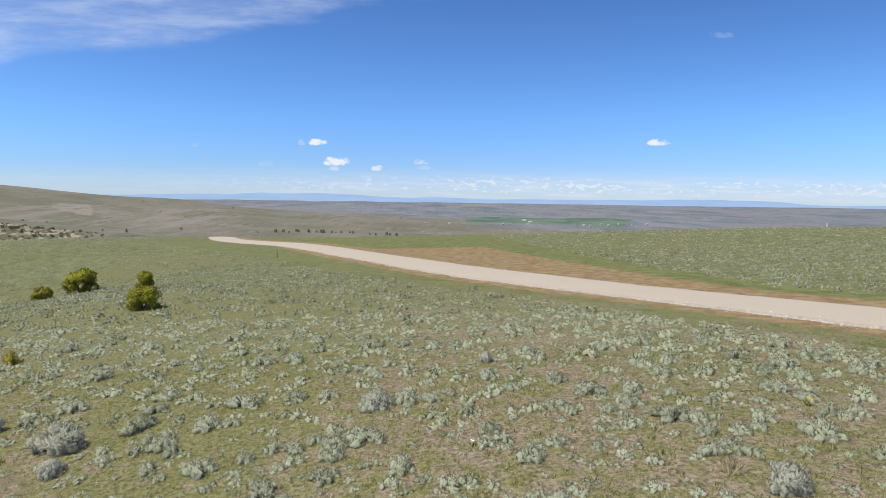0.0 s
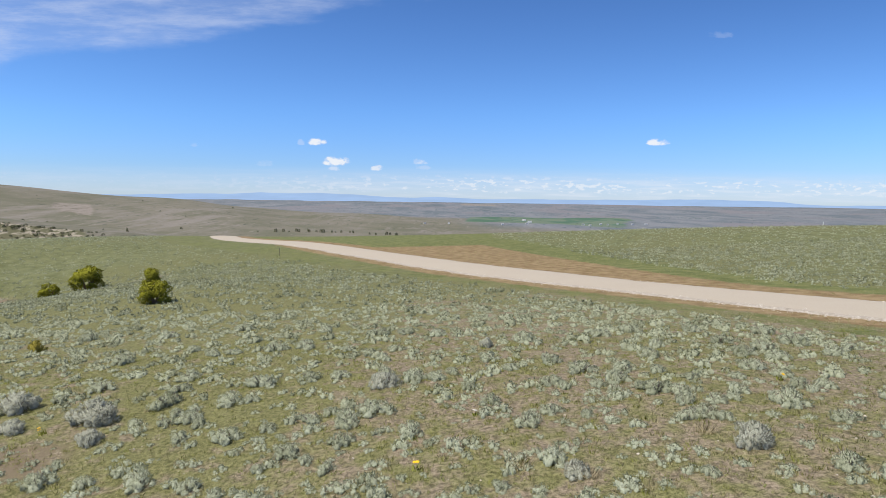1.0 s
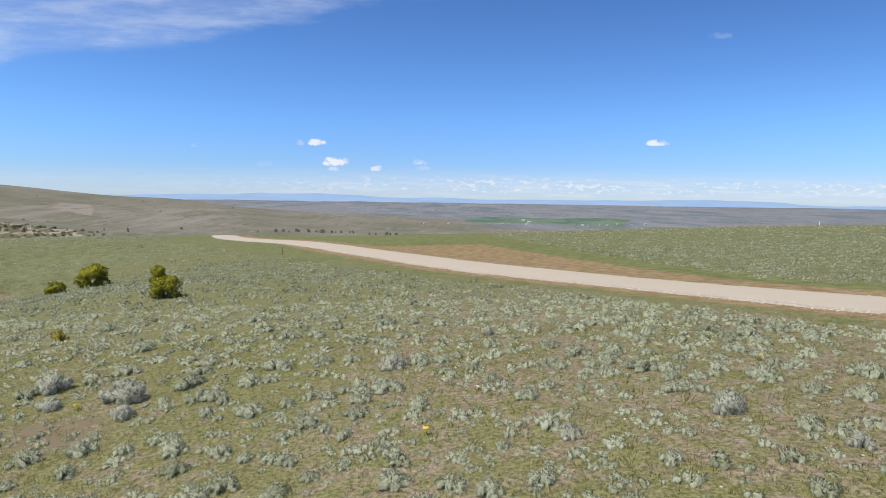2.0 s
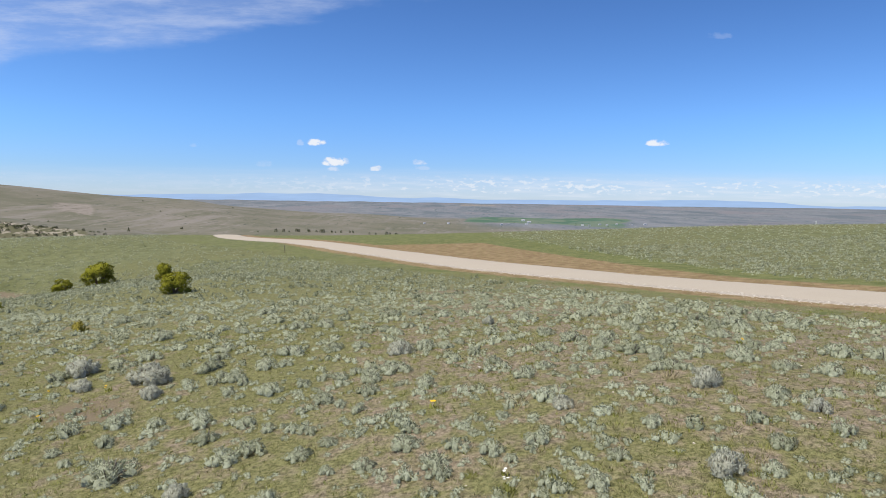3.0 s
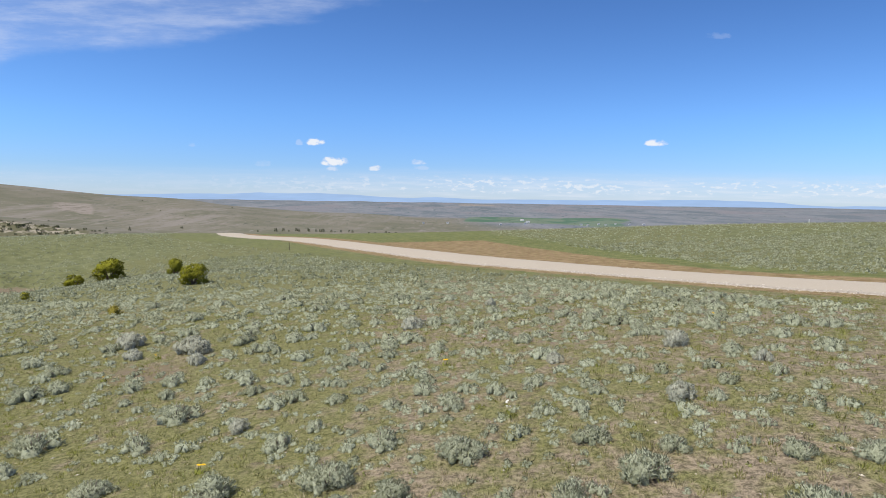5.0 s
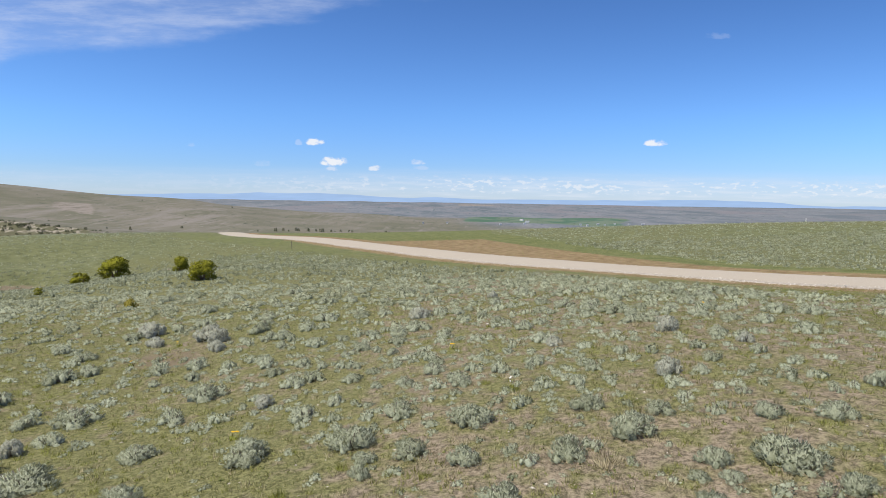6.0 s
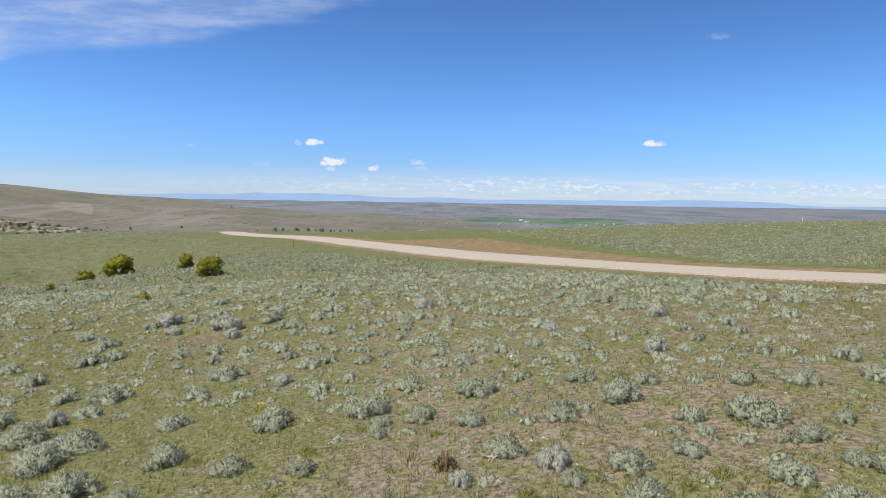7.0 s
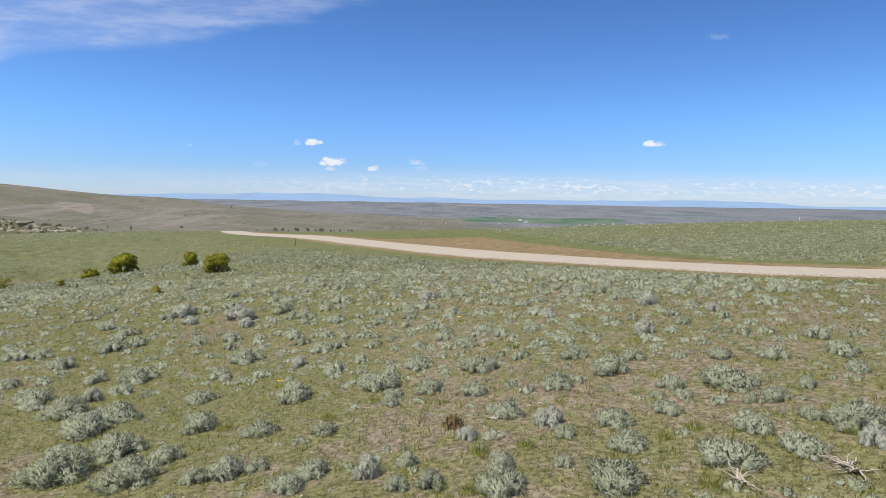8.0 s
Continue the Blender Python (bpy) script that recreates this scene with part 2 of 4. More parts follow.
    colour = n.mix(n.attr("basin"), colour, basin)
    plots = n.noise(n.scaled(p, 0.009, 0.0035, 0.0), 1.0, 2.0)
    crop = n.mix(n.step(plots, 0.45, 0.55), rgb(0.061, 0.112, 0.068), rgb(0.115, 0.144, 0.094))
    colour = n.mix(n.step(n.math("ADD", n.attr("field"), n.math("MULTIPLY", n.math("SUBTRACT", streak, 0.5), 2.4)), 0.40, 0.65), colour, crop)
    patch = n.math("MULTIPLY", n.math("SUBTRACT", n.noise(p, 0.025, 4.0, 0.6), 0.5), 1.2)
    scree = n.mix(n.step(n.noise(n.scaled(p, 0.16, 0.025, 0.0), 1.0, 4.0, 0.75), 0.36, 0.52), rgb(0.108, 0.097, 0.072), rgb(0.234, 0.198, 0.162))
    colour = n.mix(n.math("MULTIPLY", n.step(n.math("ADD", n.attr("pale"), n.math("MULTIPLY", patch, 1.1)), 0.30, 0.80), 0.85), colour, scree)
    cliff = n.mix(n.step(n.noise(n.scaled(p, 0.22, 0.09, 0.1), 1.0, 4.0, 0.7), 0.47, 0.58), rgb(0.108, 0.101, 0.054), rgb(0.302, 0.263, 0.194))
    colour = n.mix(n.step(n.math("ADD", n.attr("bluff"), patch), 0.30, 0.60), colour, cliff)
    n.link(colour, n.shader.inputs["Base Color"])
    bump(n, n.math("ADD", fine, n.math("MULTIPLY", mid, 0.8)), 0.7, 0.07)
    return m


def road_material():
    m, n = material("gravel_road", 0.95)
    p = n.place
    fine = n.noise(p, 14.0, 5.0, 0.75)
    broad = n.noise(p, 0.25, 4.0)
    colour = n.mix(n.step(fine, 0.25, 0.75), rgb(0.317, 0.265, 0.200), rgb(0.418, 0.360, 0.279))
    colour = n.mix(n.math("MULTIPLY", n.step(broad, 0.35, 0.7), 0.5), colour, rgb(0.382, 0.329, 0.254))
    loose = n.math("ADD", n.attr("loose"), n.math("MULTIPLY", n.math("SUBTRACT", n.noise(p, 1.2, 4.0), 0.5), 0.8))
    colour = n.mix(n.math("MULTIPLY", n.step(loose, 0.3, 0.9), 0.65), colour, n.mix(n.step(n.noise(p, 5.0, 4.0, 0.8), 0.4, 0.6), rgb(0.194, 0.162, 0.122), rgb(0.396, 0.353, 0.302)))
    n.link(colour, n.shader.inputs["Base Color"])
    bump(n, fine, 0.5, 0.03)
    return m


# ---- the shape of the land ----
def knots(v, pairs):
    return np.interp(v, [a for a, _ in pairs], [b for _, b in pairs])


def smooth(v, low, high):
    k = np.clip((v - low) / (high - low), 0, 1)
    return k * k * (3 - 2 * k)


ROAD_LINE = [(44.0, -12.0), (36.5, 8.0), (29.5, 22.0), (22.6, 37.0), (16.3, 47.5), (8.9, 60.0), (1.2, 73.0), (-6.2, 86.0), (-14.8, 101.0),
             (-26.0, 120.0), (-38.0, 137.0), (-52.0, 150.0), (-63.0, 162.0), (-71.0, 176.0), (-78.0, 195.0), (-84.0, 222.0)]
ROAD_HALF = 4.1


def spline(points, per=14):
    pts = [Vector((*q, 0)) for q in points]
    pts = [pts[0] * 2 - pts[1]] + pts + [pts[-1] * 2 - pts[-2]]
    found = []
    for a, b, c, d in zip(pts, pts[1:], pts[2:], pts[3:]):
        for i in range(per):
            k = i / per
            v = 0.5 * (2 * b + (c - a) * k + (2 * a - 5 * b + 4 * c - d) * k * k + (3 * b - a - 3 * c + d) * k ** 3)
            found.append((v.x, v.y))
    found.append((pts[-2].x, pts[-2].y))
    return np.array(found)


ROAD = spline(ROAD_LINE)


def road_offset(x, y):
    """Signed distance from the road's middle: minus on the near side, plus beyond it."""
    x, y = np.atleast_1d(np.asarray(x, float)), np.atleast_1d(np.asarray(y, float))
    result = np.full(x.shape, 999.0)
    close = np.hypot(x, y) < 420
    px, py = x[close], y[close]
    best, side = np.full(px.shape, 1e9), np.zeros(px.shape)
    for (ax, ay), (bx, by) in zip(ROAD[:-1], ROAD[1:]):
        dx, dy = bx - ax, by - ay
        k = np.clip(((px - ax) * dx + (py - ay) * dy) / (dx * dx + dy * dy), 0, 1)
        gap = np.hypot(px - ax - k * dx, py - ay - k * dy)
        better = gap < best
        best = np.where(better, gap, best)
        side = np.where(better, np.sign(dy * (px - ax) - dx * (py - ay)), side)
    result[close] = best * side
    return result


PLANE = (1.633, 2.032, -1.602)
# swells and hollows: x, y, breadth, height
SWELLS = [
    (0, 0, 8, -0.21),
    (10, 6, 8, 0.47),
    (-11, 6, 8, -1.22),
    (-2, 16, 9, -0.01),
    (12, 18, 9, 0.17),
    (-18, 24, 12, -0.30),
    (-5, 32, 13, 0.29),
    (22, 28, 14, -0.60),
    (-32, 42, 16, -0.87),
    (8, 52, 18, -0.46),
    (-14, 58, 18, -0.74),
    (36, 48, 18, -0.77),
    (-62, 80, 13, -2.98),
    (-42, 68, 11, -0.20),
    (-36, 56, 10, 0.25),
]
SWELLS += [
    (-24, 48, 10, 1.34),
    (-55, 50, 20, -1.67),
    (-38, 86, 16, -0.28),
    (30, 80, 26, -0.40),
    (-75, 95, 30, -1.86),
    (0, 100, 30, -0.90),
    (65, 85, 32, -1.09),
    (-30, 135, 38, 0.18),
    (40, 135, 38, -0.04),
    (-95, 140, 42, 0.11),
    (100, 130, 45, 0.55),
    (-65, 185, 45, 0.27),
    (15, 190, 50, -0.48),
    (-150, 175, 45, 1.80),
    (-110, 175, 35, 0.81),
    (90, 190, 55, 0.33),
    (-76, 83, 8, -2.4),
    (-51, 72, 6, 0.70),
    (-90, 110, 14, -2.2),
    (-62, 66, 9, -1.0),
]
# single shrubs on the slope: x, y, breadth
SAGE_AT = [
    (1.00, -3.37, 1.00), (-0.53, -3.13, 0.82), (2.82, -2.88, 1.09), (-1.57, -2.86, 0.52), (-2.07, -2.85, 0.45), (3.96, -2.79, 0.71), (-3.77, -2.58, 0.66), (0.48, -2.58, 0.36),
    (-0.49, -2.47, 0.52), (5.24, -2.19, 1.01), (1.64, -2.08, 0.73), (-1.95, -2.04, 0.42), (-5.38, -2.03, 0.50), (-3.48, -2.03, 0.66), (3.70, -2.02, 0.68), (-4.96, -1.84, 0.72),
    (-6.59, -1.77, 1.20), (5.79, -1.77, 0.49), (4.79, -1.72, 0.45), (-4.52, -1.62, 0.52), (0.75, -1.40, 0.47), (-8.11, -1.28, 1.36), (1.70, -1.04, 0.82), (2.77, -0.84, 0.67),
    (-6.47, -0.77, 0.74), (4.78, -0.77, 0.61), (-7.73, -0.24, 1.18), (5.75, -0.22, 0.46), (-8.83, -0.15, 0.81), (3.37, -0.14, 0.42), (-0.11, -0.08, 0.83), (2.93, 0.00, 0.38),
]
SAGE_AT += [
    (-3.71, 0.03, 0.64), (4.47, 0.22, 1.15), (7.18, 0.35, 0.51), (-5.10, 0.40, 0.79), (3.41, 0.47, 0.63), (1.20, 1.19, 0.80), (-9.32, 1.29, 1.23), (-6.78, 1.29, 0.98),
    (-2.54, 1.47, 0.48), (-0.62, 1.56, 0.75), (7.80, 1.66, 0.81), (6.25, 1.68, 0.76), (2.58, 1.92, 1.06), (5.17, 1.98, 0.69), (-2.54, 2.16, 0.59), (-1.63, 2.28, 0.85),
    (-9.36, 2.39, 1.48), (3.38, 2.71, 0.66), (-5.11, 2.96, 1.18), (8.11, 2.97, 0.69), (-2.90, 3.07, 1.22), (-10.96, 3.14, 1.35), (-0.35, 3.43, 1.10), (2.17, 3.48, 0.86),
    (-7.83, 3.78, 0.98), (-12.62, 4.31, 1.38), (-1.99, 4.57, 0.94), (5.24, 4.80, 0.44), (7.51, 4.90, 0.45), (-10.62, 4.93, 0.77), (2.34, 5.04, 0.57), (-4.48, 5.32, 0.91),
]
SAGE_AT += [
    (-14.50, 5.72, 0.72), (5.93, 5.78, 0.62), (2.97, 6.00, 0.55), (7.28, 6.01, 0.57), (-3.83, 6.10, 0.55), (-8.14, 6.11, 1.01), (-0.43, 6.26, 0.64), (-12.24, 6.29, 0.85),
    (0.97, 6.38, 0.37), (-11.03, 6.50, 1.52), (-0.55, 6.82, 0.80), (0.62, 6.93, 0.68), (-2.86, 7.03, 0.42), (-2.09, 7.07, 0.67), (1.61, 7.07, 0.68), (4.15, 7.34, 0.60),
    (-1.21, 7.84, 0.86), (9.78, 7.85, 0.91), (-14.37, 7.96, 1.12), (-3.69, 7.99, 0.72), (-8.12, 8.05, 1.52), (-5.53, 8.31, 0.87), (7.37, 8.31, 0.81), (4.91, 8.42, 0.46),
    (-3.10, 8.54, 0.49), (-5.01, 8.69, 0.92), (-16.59, 8.79, 1.06), (1.05, 8.85, 0.50), (-9.76, 8.98, 0.43), (-15.86, 9.04, 0.78), (-3.75, 9.48, 0.44), (-10.49, 9.53, 0.53),
]
SAGE_AT += [
    (-6.53, 9.61, 0.71), (2.21, 9.62, 0.79), (9.69, 9.79, 0.89), (-8.05, 9.83, 0.39), (-5.04, 9.97, 0.54), (-9.44, 10.05, 0.64), (-14.01, 10.22, 1.25), (-5.77, 10.42, 0.65),
    (8.91, 10.47, 0.78), (-2.72, 10.55, 0.56), (-11.01, 10.83, 0.94), (-7.16, 10.86, 0.86), (-13.48, 10.90, 0.96), (-4.39, 10.94, 0.48), (6.51, 11.03, 0.53), (-3.33, 11.08, 0.48),
    (-8.61, 11.09, 0.58), (5.76, 11.16, 0.69), (12.26, 11.23, 1.01), (-9.82, 11.24, 0.96), (6.17, 11.30, 0.72), (11.18, 11.55, 1.18), (-3.87, 11.61, 0.89), (2.02, 11.72, 0.84),
    (8.50, 11.74, 1.04), (-2.59, 11.86, 0.80), (-0.89, 11.96, 0.81), (3.54, 12.00, 0.57), (6.87, 12.14, 0.69), (6.10, 12.16, 0.58), (2.72, 12.38, 0.73), (-14.66, 12.52, 1.04),
]
SAGE_AT += [
    (7.82, 12.88, 0.67), (-2.62, 12.91, 0.76), (-5.92, 12.96, 0.96), (10.25, 13.02, 0.68), (6.32, 13.04, 0.68), (9.62, 13.10, 0.62), (-7.32, 13.21, 0.65), (5.82, 13.29, 1.08),
    (-4.89, 13.30, 0.65), (-2.76, 13.46, 0.98), (-16.17, 13.46, 0.88), (-3.80, 13.55, 0.77), (1.28, 13.65, 0.79), (-1.95, 13.79, 1.22), (5.51, 13.82, 0.50), (-3.29, 14.00, 0.67),
    (-7.14, 14.05, 0.57), (8.49, 14.16, 0.57), (3.47, 14.18, 0.51), (4.46, 14.22, 0.58), (9.89, 14.34, 0.74), (-8.29, 14.35, 0.68), (7.26, 14.40, 0.58), (-7.64, 14.49, 0.92),
    (-9.34, 14.55, 0.53), (3.21, 14.60, 0.83), (5.14, 14.67, 0.99), (-8.28, 15.04, 0.61), (0.72, 15.04, 0.54), (-7.84, 15.30, 0.55), (9.60, 15.36, 0.97), (6.67, 15.37, 0.62),
]
SAGE_AT += [
    (-14.41, 15.44, 1.08), (-6.86, 15.62, 1.09), (-6.20, 15.71, 0.64), (5.75, 15.85, 0.98), (4.38, 15.91, 1.22), (-9.04, 15.94, 1.23), (-0.27, 16.28, 0.77), (-1.05, 16.30, 1.10),
    (-13.00, 16.60, 0.68), (11.23, 16.61, 0.97), (0.26, 16.70, 0.68), (2.21, 16.78, 0.68), (-9.13, 17.15, 0.89), (-6.34, 17.25, 1.30), (-2.12, 17.26, 0.89), (-4.75, 17.29, 1.04),
    (-3.64, 17.29, 0.78), (10.43, 17.35, 1.01), (3.68, 17.45, 0.98), (7.21, 17.53, 0.83), (13.70, 17.54, 1.02), (-12.25, 17.71, 1.10), (1.61, 18.13, 0.94), (11.63, 18.24, 1.06),
    (-9.46, 18.47, 1.09), (15.02, 18.50, 0.87), (-17.38, 19.15, 0.84), (-2.35, 19.21, 0.78), (8.09, 19.23, 0.77), (13.70, 19.58, 1.31), (10.99, 20.09, 1.03), (-3.01, 20.24, 0.73),
]
SAGE_AT += [
    (-1.98, 20.58, 0.83), (3.32, 21.18, 1.09), (-4.05, 21.20, 0.71), (-13.59, 21.21, 1.19), (-9.95, 21.60, 0.77), (-9.10, 21.76, 0.88), (6.79, 21.97, 1.03), (-7.35, 22.03, 1.23),
    (-5.99, 22.17, 1.29), (14.00, 22.22, 1.29), (-11.34, 22.81, 0.82), (11.11, 23.04, 1.08), (-0.28, 23.10, 0.93), (8.49, 23.15, 1.19), (-3.07, 24.00, 1.23), (-1.81, 24.09, 0.97),
    (-5.94, 25.50, 0.91), (-14.18, 26.33, 1.06), (-18.70, 26.84, 1.08), (-10.62, 27.19, 1.27),
]
GREY_AT = [
    (5.00, -2.78, 0.52), (-2.56, -2.29, 0.53), (-0.95, -1.18, 0.48), (0.59, -0.84, 0.67), (-11.07, 4.29, 0.66), (4.50, 4.97, 0.78), (-5.96, 6.84, 0.67), (7.64, 7.24, 0.54),
    (2.56, 8.91, 0.61), (6.32, 9.54, 0.96), (-10.04, 13.46, 0.86), (-12.92, 14.43, 0.92), (-10.76, 14.92, 1.69), (-13.92, 15.97, 1.35), (-1.98, 16.03, 1.23), (1.71, 20.49, 0.64),
]


def base_z(x, y):
    z = PLANE[0] + PLANE[1] * x / 50 + PLANE[2] * y / 50
    for cx, cy, s, a in SWELLS:
        z = z + a * np.exp(-((x - cx) ** 2 + (y - cy) ** 2) / (2 * s * s))
    return z


def far_z(r, u):
    floor = knots(r, [(150, -9), (250, -19), (400, -31), (600, -36), (750, -38), (1000, -46), (1500, -52), (2200, -50), (3200, -42), (4000, -33), (4700, -22)])
    rim = knots(u, [(-0.85, 30), (-0.8, 26.4), (-0.7, 17.8), (-0.6, 11.7), (-0.52, 6.9), (-0.46, 2.8), (-0.39, -7.3), (-0.29, -19.6), (-0.186, -25.9),
                    (-0.083, -31.5), (0.02, -37.4), (0.2, -46), (0.3, -50)])
    hill = smooth(r, 560, 1230) * (1 - smooth(r, 1300, 2100))
    floor = floor + np.maximum(rim - floor, 0) * hill
    spur = knots(u, [(-0.9, -6), (-0.8, -9.8), (-0.74, -12.7), (-0.65, -17.2), (-0.6, -19), (-0.57, -20.6), (-0.5, -26), (-0.4, -33), (-0.3, -40)])
    bluff = smooth(r, 380, 480) * (1 - smooth(r, 520, 680))
    floor = floor + knots(u, [(-0.5, 24), (0, 17), (0.4, 10), (0.8, 8)]) * smooth(r, 2600, 4700)
    return floor + np.maximum(spur - floor, 0) * bluff


def polar(x, y):
    r = np.hypot(x, y)
    u = np.clip(np.where(y > 0.3 * np.abs(x), x / np.maximum(y, 1e-3), np.sign(x) * 0.9), -0.9, 0.9)
    return r, u


def ground_z(x, y):
    x, y = np.asarray(x, float), np.asarray(y, float)
    r, u = polar(x, y)
    crest = knots(u, [(-0.9, 236), (-0.5, 216), (-0.35, 187), (-0.2, 173), (0, 169), (0.2, 166), (0.6, 157), (0.9, 152)])
    share = smooth(r, crest, crest + 130)
    z = base_z(np.clip(x, -260, 200), np.clip(y, -60, 320)) * (1 - share) + far_z(r, u) * share
    # little rises and hollows, larger far off
    ripple = np.sin(x * 1.31 + 0.7 * np.sin(y * 0.9)) * np.sin(y * 1.17 + 0.5 * np.sin(x * 0.8)) * 0.035
    ripple = ripple * (1 - smooth(r, 25, 45))
    roll = np.sin(x * 0.0093 + 1.7 * np.sin(y * 0.0031)) * np.sin(y * 0.0057 + 1.3 * np.sin(x * 0.0048)) + 0.5 * np.sin(x * 0.021 + y * 0.017)
    return z + ripple + roll * np.interp(r, [600, 900, 2500, 4700], [0, 2.0, 3.0, 2.2])


def gz(x, y):
    return float(ground_z(np.array([x]), np.array([y]))[0])


def mesh_from(name, verts, sides, mats=(), values=None, normals=None):
    """A mesh whose faces all have the same number of corners and follow one another through verts, or through an index array."""
    verts = np.asarray(verts, np.float32)
    faces = sides if isinstance(sides, np.ndarray) else np.arange(len(verts), dtype=np.int32).reshape(-1, sides)
    me = bpy.data.meshes.new(name)
    me.vertices.add(len(verts))
    me.vertices.foreach_set("co", verts.ravel())
    me.loops.add(faces.size)
    me.loops.foreach_set("vertex_index", faces.astype(np.int32).ravel())
    me.polygons.add(len(faces))
    me.polygons.foreach_set("loop_start", np.arange(0, faces.size, faces.shape[1], dtype=np.int32))
    if normals is not None and not values:
        values = dict(tone=np.full(len(verts), 0.55))
    for key, v in (values or {}).items():
        me.attributes.new(key, "FLOAT", "POINT").data.foreach_set("value", np.asarray(v, np.float32))
    for m in mats:
        me.materials.append(m)
    me.update(calc_edges=True)
    me.validate()
    if normals is not None:
        me.polygons.foreach_set("use_smooth", np.ones(len(me.polygons), bool))
        me.normals_split_custom_set_from_vertices(np.asarray(normals, np.float32))
    return me


def from_bm(name, bm, mat, smooth_faces=False):
    me = bpy.data.meshes.new(name)
    bm.to_mesh(me)
    bm.free()
    me.materials.append(mat)
    if smooth_faces:
        me.polygons.foreach_set("use_smooth", [True] * len(me.polygons))
    return me


def part(name, me, parent, label=""):
    ob = new(name, me)
    ob.parent = parent
    return tagged(ob, label)


def thing(name, label, category, group=""):
    ob = new(name)
    ob.empty_display_size = 0.2
    return tagged(ob, label, category, group)


def grid_faces(rows, cols, closed=False):
    i, j = np.meshgrid(np.arange(rows - 1), np.arange(cols if closed else cols - 1), indexing="ij")
    k = (j + 1) % cols
    return np.stack([i * cols + j, i * cols + k, (i + 1) * cols + k, (i + 1) * cols + j], -1).reshape(-1, 4)


# ---- ground ----
def swath(x, y):
    """How wide the bare strip beyond the road is."""
    return 11.0 + np.clip((y - 45) * 0.36, 0, 30)


def near_verge(x, y):
    """How far from the road's middle the sagebrush keeps on the near side."""
    return 10.8 + np.clip((y - 62) * 0.14, 0, 8)


def build_ground():
    rings = np.r_[0.0, np.geomspace(1.0, 4700, 310)]
    front = np.linspace(-54, 54, 360)
    angle = np.radians(np.r_[front, np.linspace(54, 306, 62)[1:-1]])
    r, a = np.meshgrid(rings, angle, indexing="ij")
    x, y = (np.sin(a) * r - 1.0).ravel(), (np.cos(a) * r - 14.0).ravel()
    d, u = polar(x, y)
    z = ground_z(x, y)
    off = road_offset(x, y)
    near = d < 300
    wide = swath(x, y)
    brim = np.clip(17.0 + 0.85 * (x + 4.0), 8.0, wide * 0.76)
    outer = np.where((y > 75) & (x < 8 + (y - 75) * 0.08), 70.0, wide * 1.02)
    verge = near_verge(x, y)
    tan = np.where(off > 0, 1 - smooth(off, brim - 1.5, brim + 1.5), (1 - smooth(-off, 5.6, 7.8)) * (1 - 0.8 * smooth(y, 110, 150))) * near
    lush = np.where(off > 0, 0.85 * smooth(off, brim - 1.5, brim + 1.2) * (1 - smooth(off, outer, outer + 2.5)), 0.50 * smooth(-off, 5.2, 7.2) * (1 - smooth(-off, verge - 2.0, verge + 0.8))) * near
    green = smooth(d, 18, 60) * 0.6 + 0.36 * smooth(-x, 0, 6)
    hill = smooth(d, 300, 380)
    # where the ground takes the basin's hazy blue-grey, by distance and bearing
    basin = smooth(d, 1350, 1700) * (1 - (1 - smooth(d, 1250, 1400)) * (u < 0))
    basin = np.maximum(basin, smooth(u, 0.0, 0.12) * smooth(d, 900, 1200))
    field = smooth(u, 0.03, 0.06) * (1 - smooth(u, 0.30, 0.38)) * smooth(d, 1200, 1350) * (1 - smooth(d, 1900, 2150))
    bluff = (1 - smooth(u, -0.67, -0.635)) * smooth(d, 418, 430) * (1 - smooth(d, 464, 477)) * 0.85
    bluff = np.maximum(bluff, smooth(u, -0.61, -0.59) * (1 - smooth(u, -0.56, -0.53)) * smooth(d, 470, 490) * (1 - smooth(d, 525, 545)) * 0.30)
    pale = smooth(u, -0.722, -0.705) * (1 - smooth(u, -0.645, -0.632)) * smooth(d, 850 + (u + 0.645) * -620, 872 + (u + 0.645) * -620) * (1 - smooth(d, 975, 1000)) * 0.85
    pale = np.maximum(pale, smooth(u, -0.54, -0.46) * (1 - smooth(u, -0.40, -0.33)) * smooth(d, 770, 800) * (1 - smooth(d, 880, 910)) * 0.42)
    pale = np.maximum(pale, smooth(u, 0.02, 0.04) * (1 - smooth(u, 0.09, 0.11)) * smooth(d, 3900, 4000) * (1 - smooth(d, 4250, 4350)) * 0.9)
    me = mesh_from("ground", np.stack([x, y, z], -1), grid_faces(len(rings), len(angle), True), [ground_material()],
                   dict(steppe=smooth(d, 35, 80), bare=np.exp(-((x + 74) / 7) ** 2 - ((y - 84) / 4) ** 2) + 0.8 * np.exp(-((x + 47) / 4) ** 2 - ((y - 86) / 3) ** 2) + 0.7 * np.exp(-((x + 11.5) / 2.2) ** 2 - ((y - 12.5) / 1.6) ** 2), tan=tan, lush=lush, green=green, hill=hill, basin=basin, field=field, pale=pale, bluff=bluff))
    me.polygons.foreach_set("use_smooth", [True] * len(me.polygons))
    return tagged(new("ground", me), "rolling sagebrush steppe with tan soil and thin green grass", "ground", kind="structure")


build_ground()


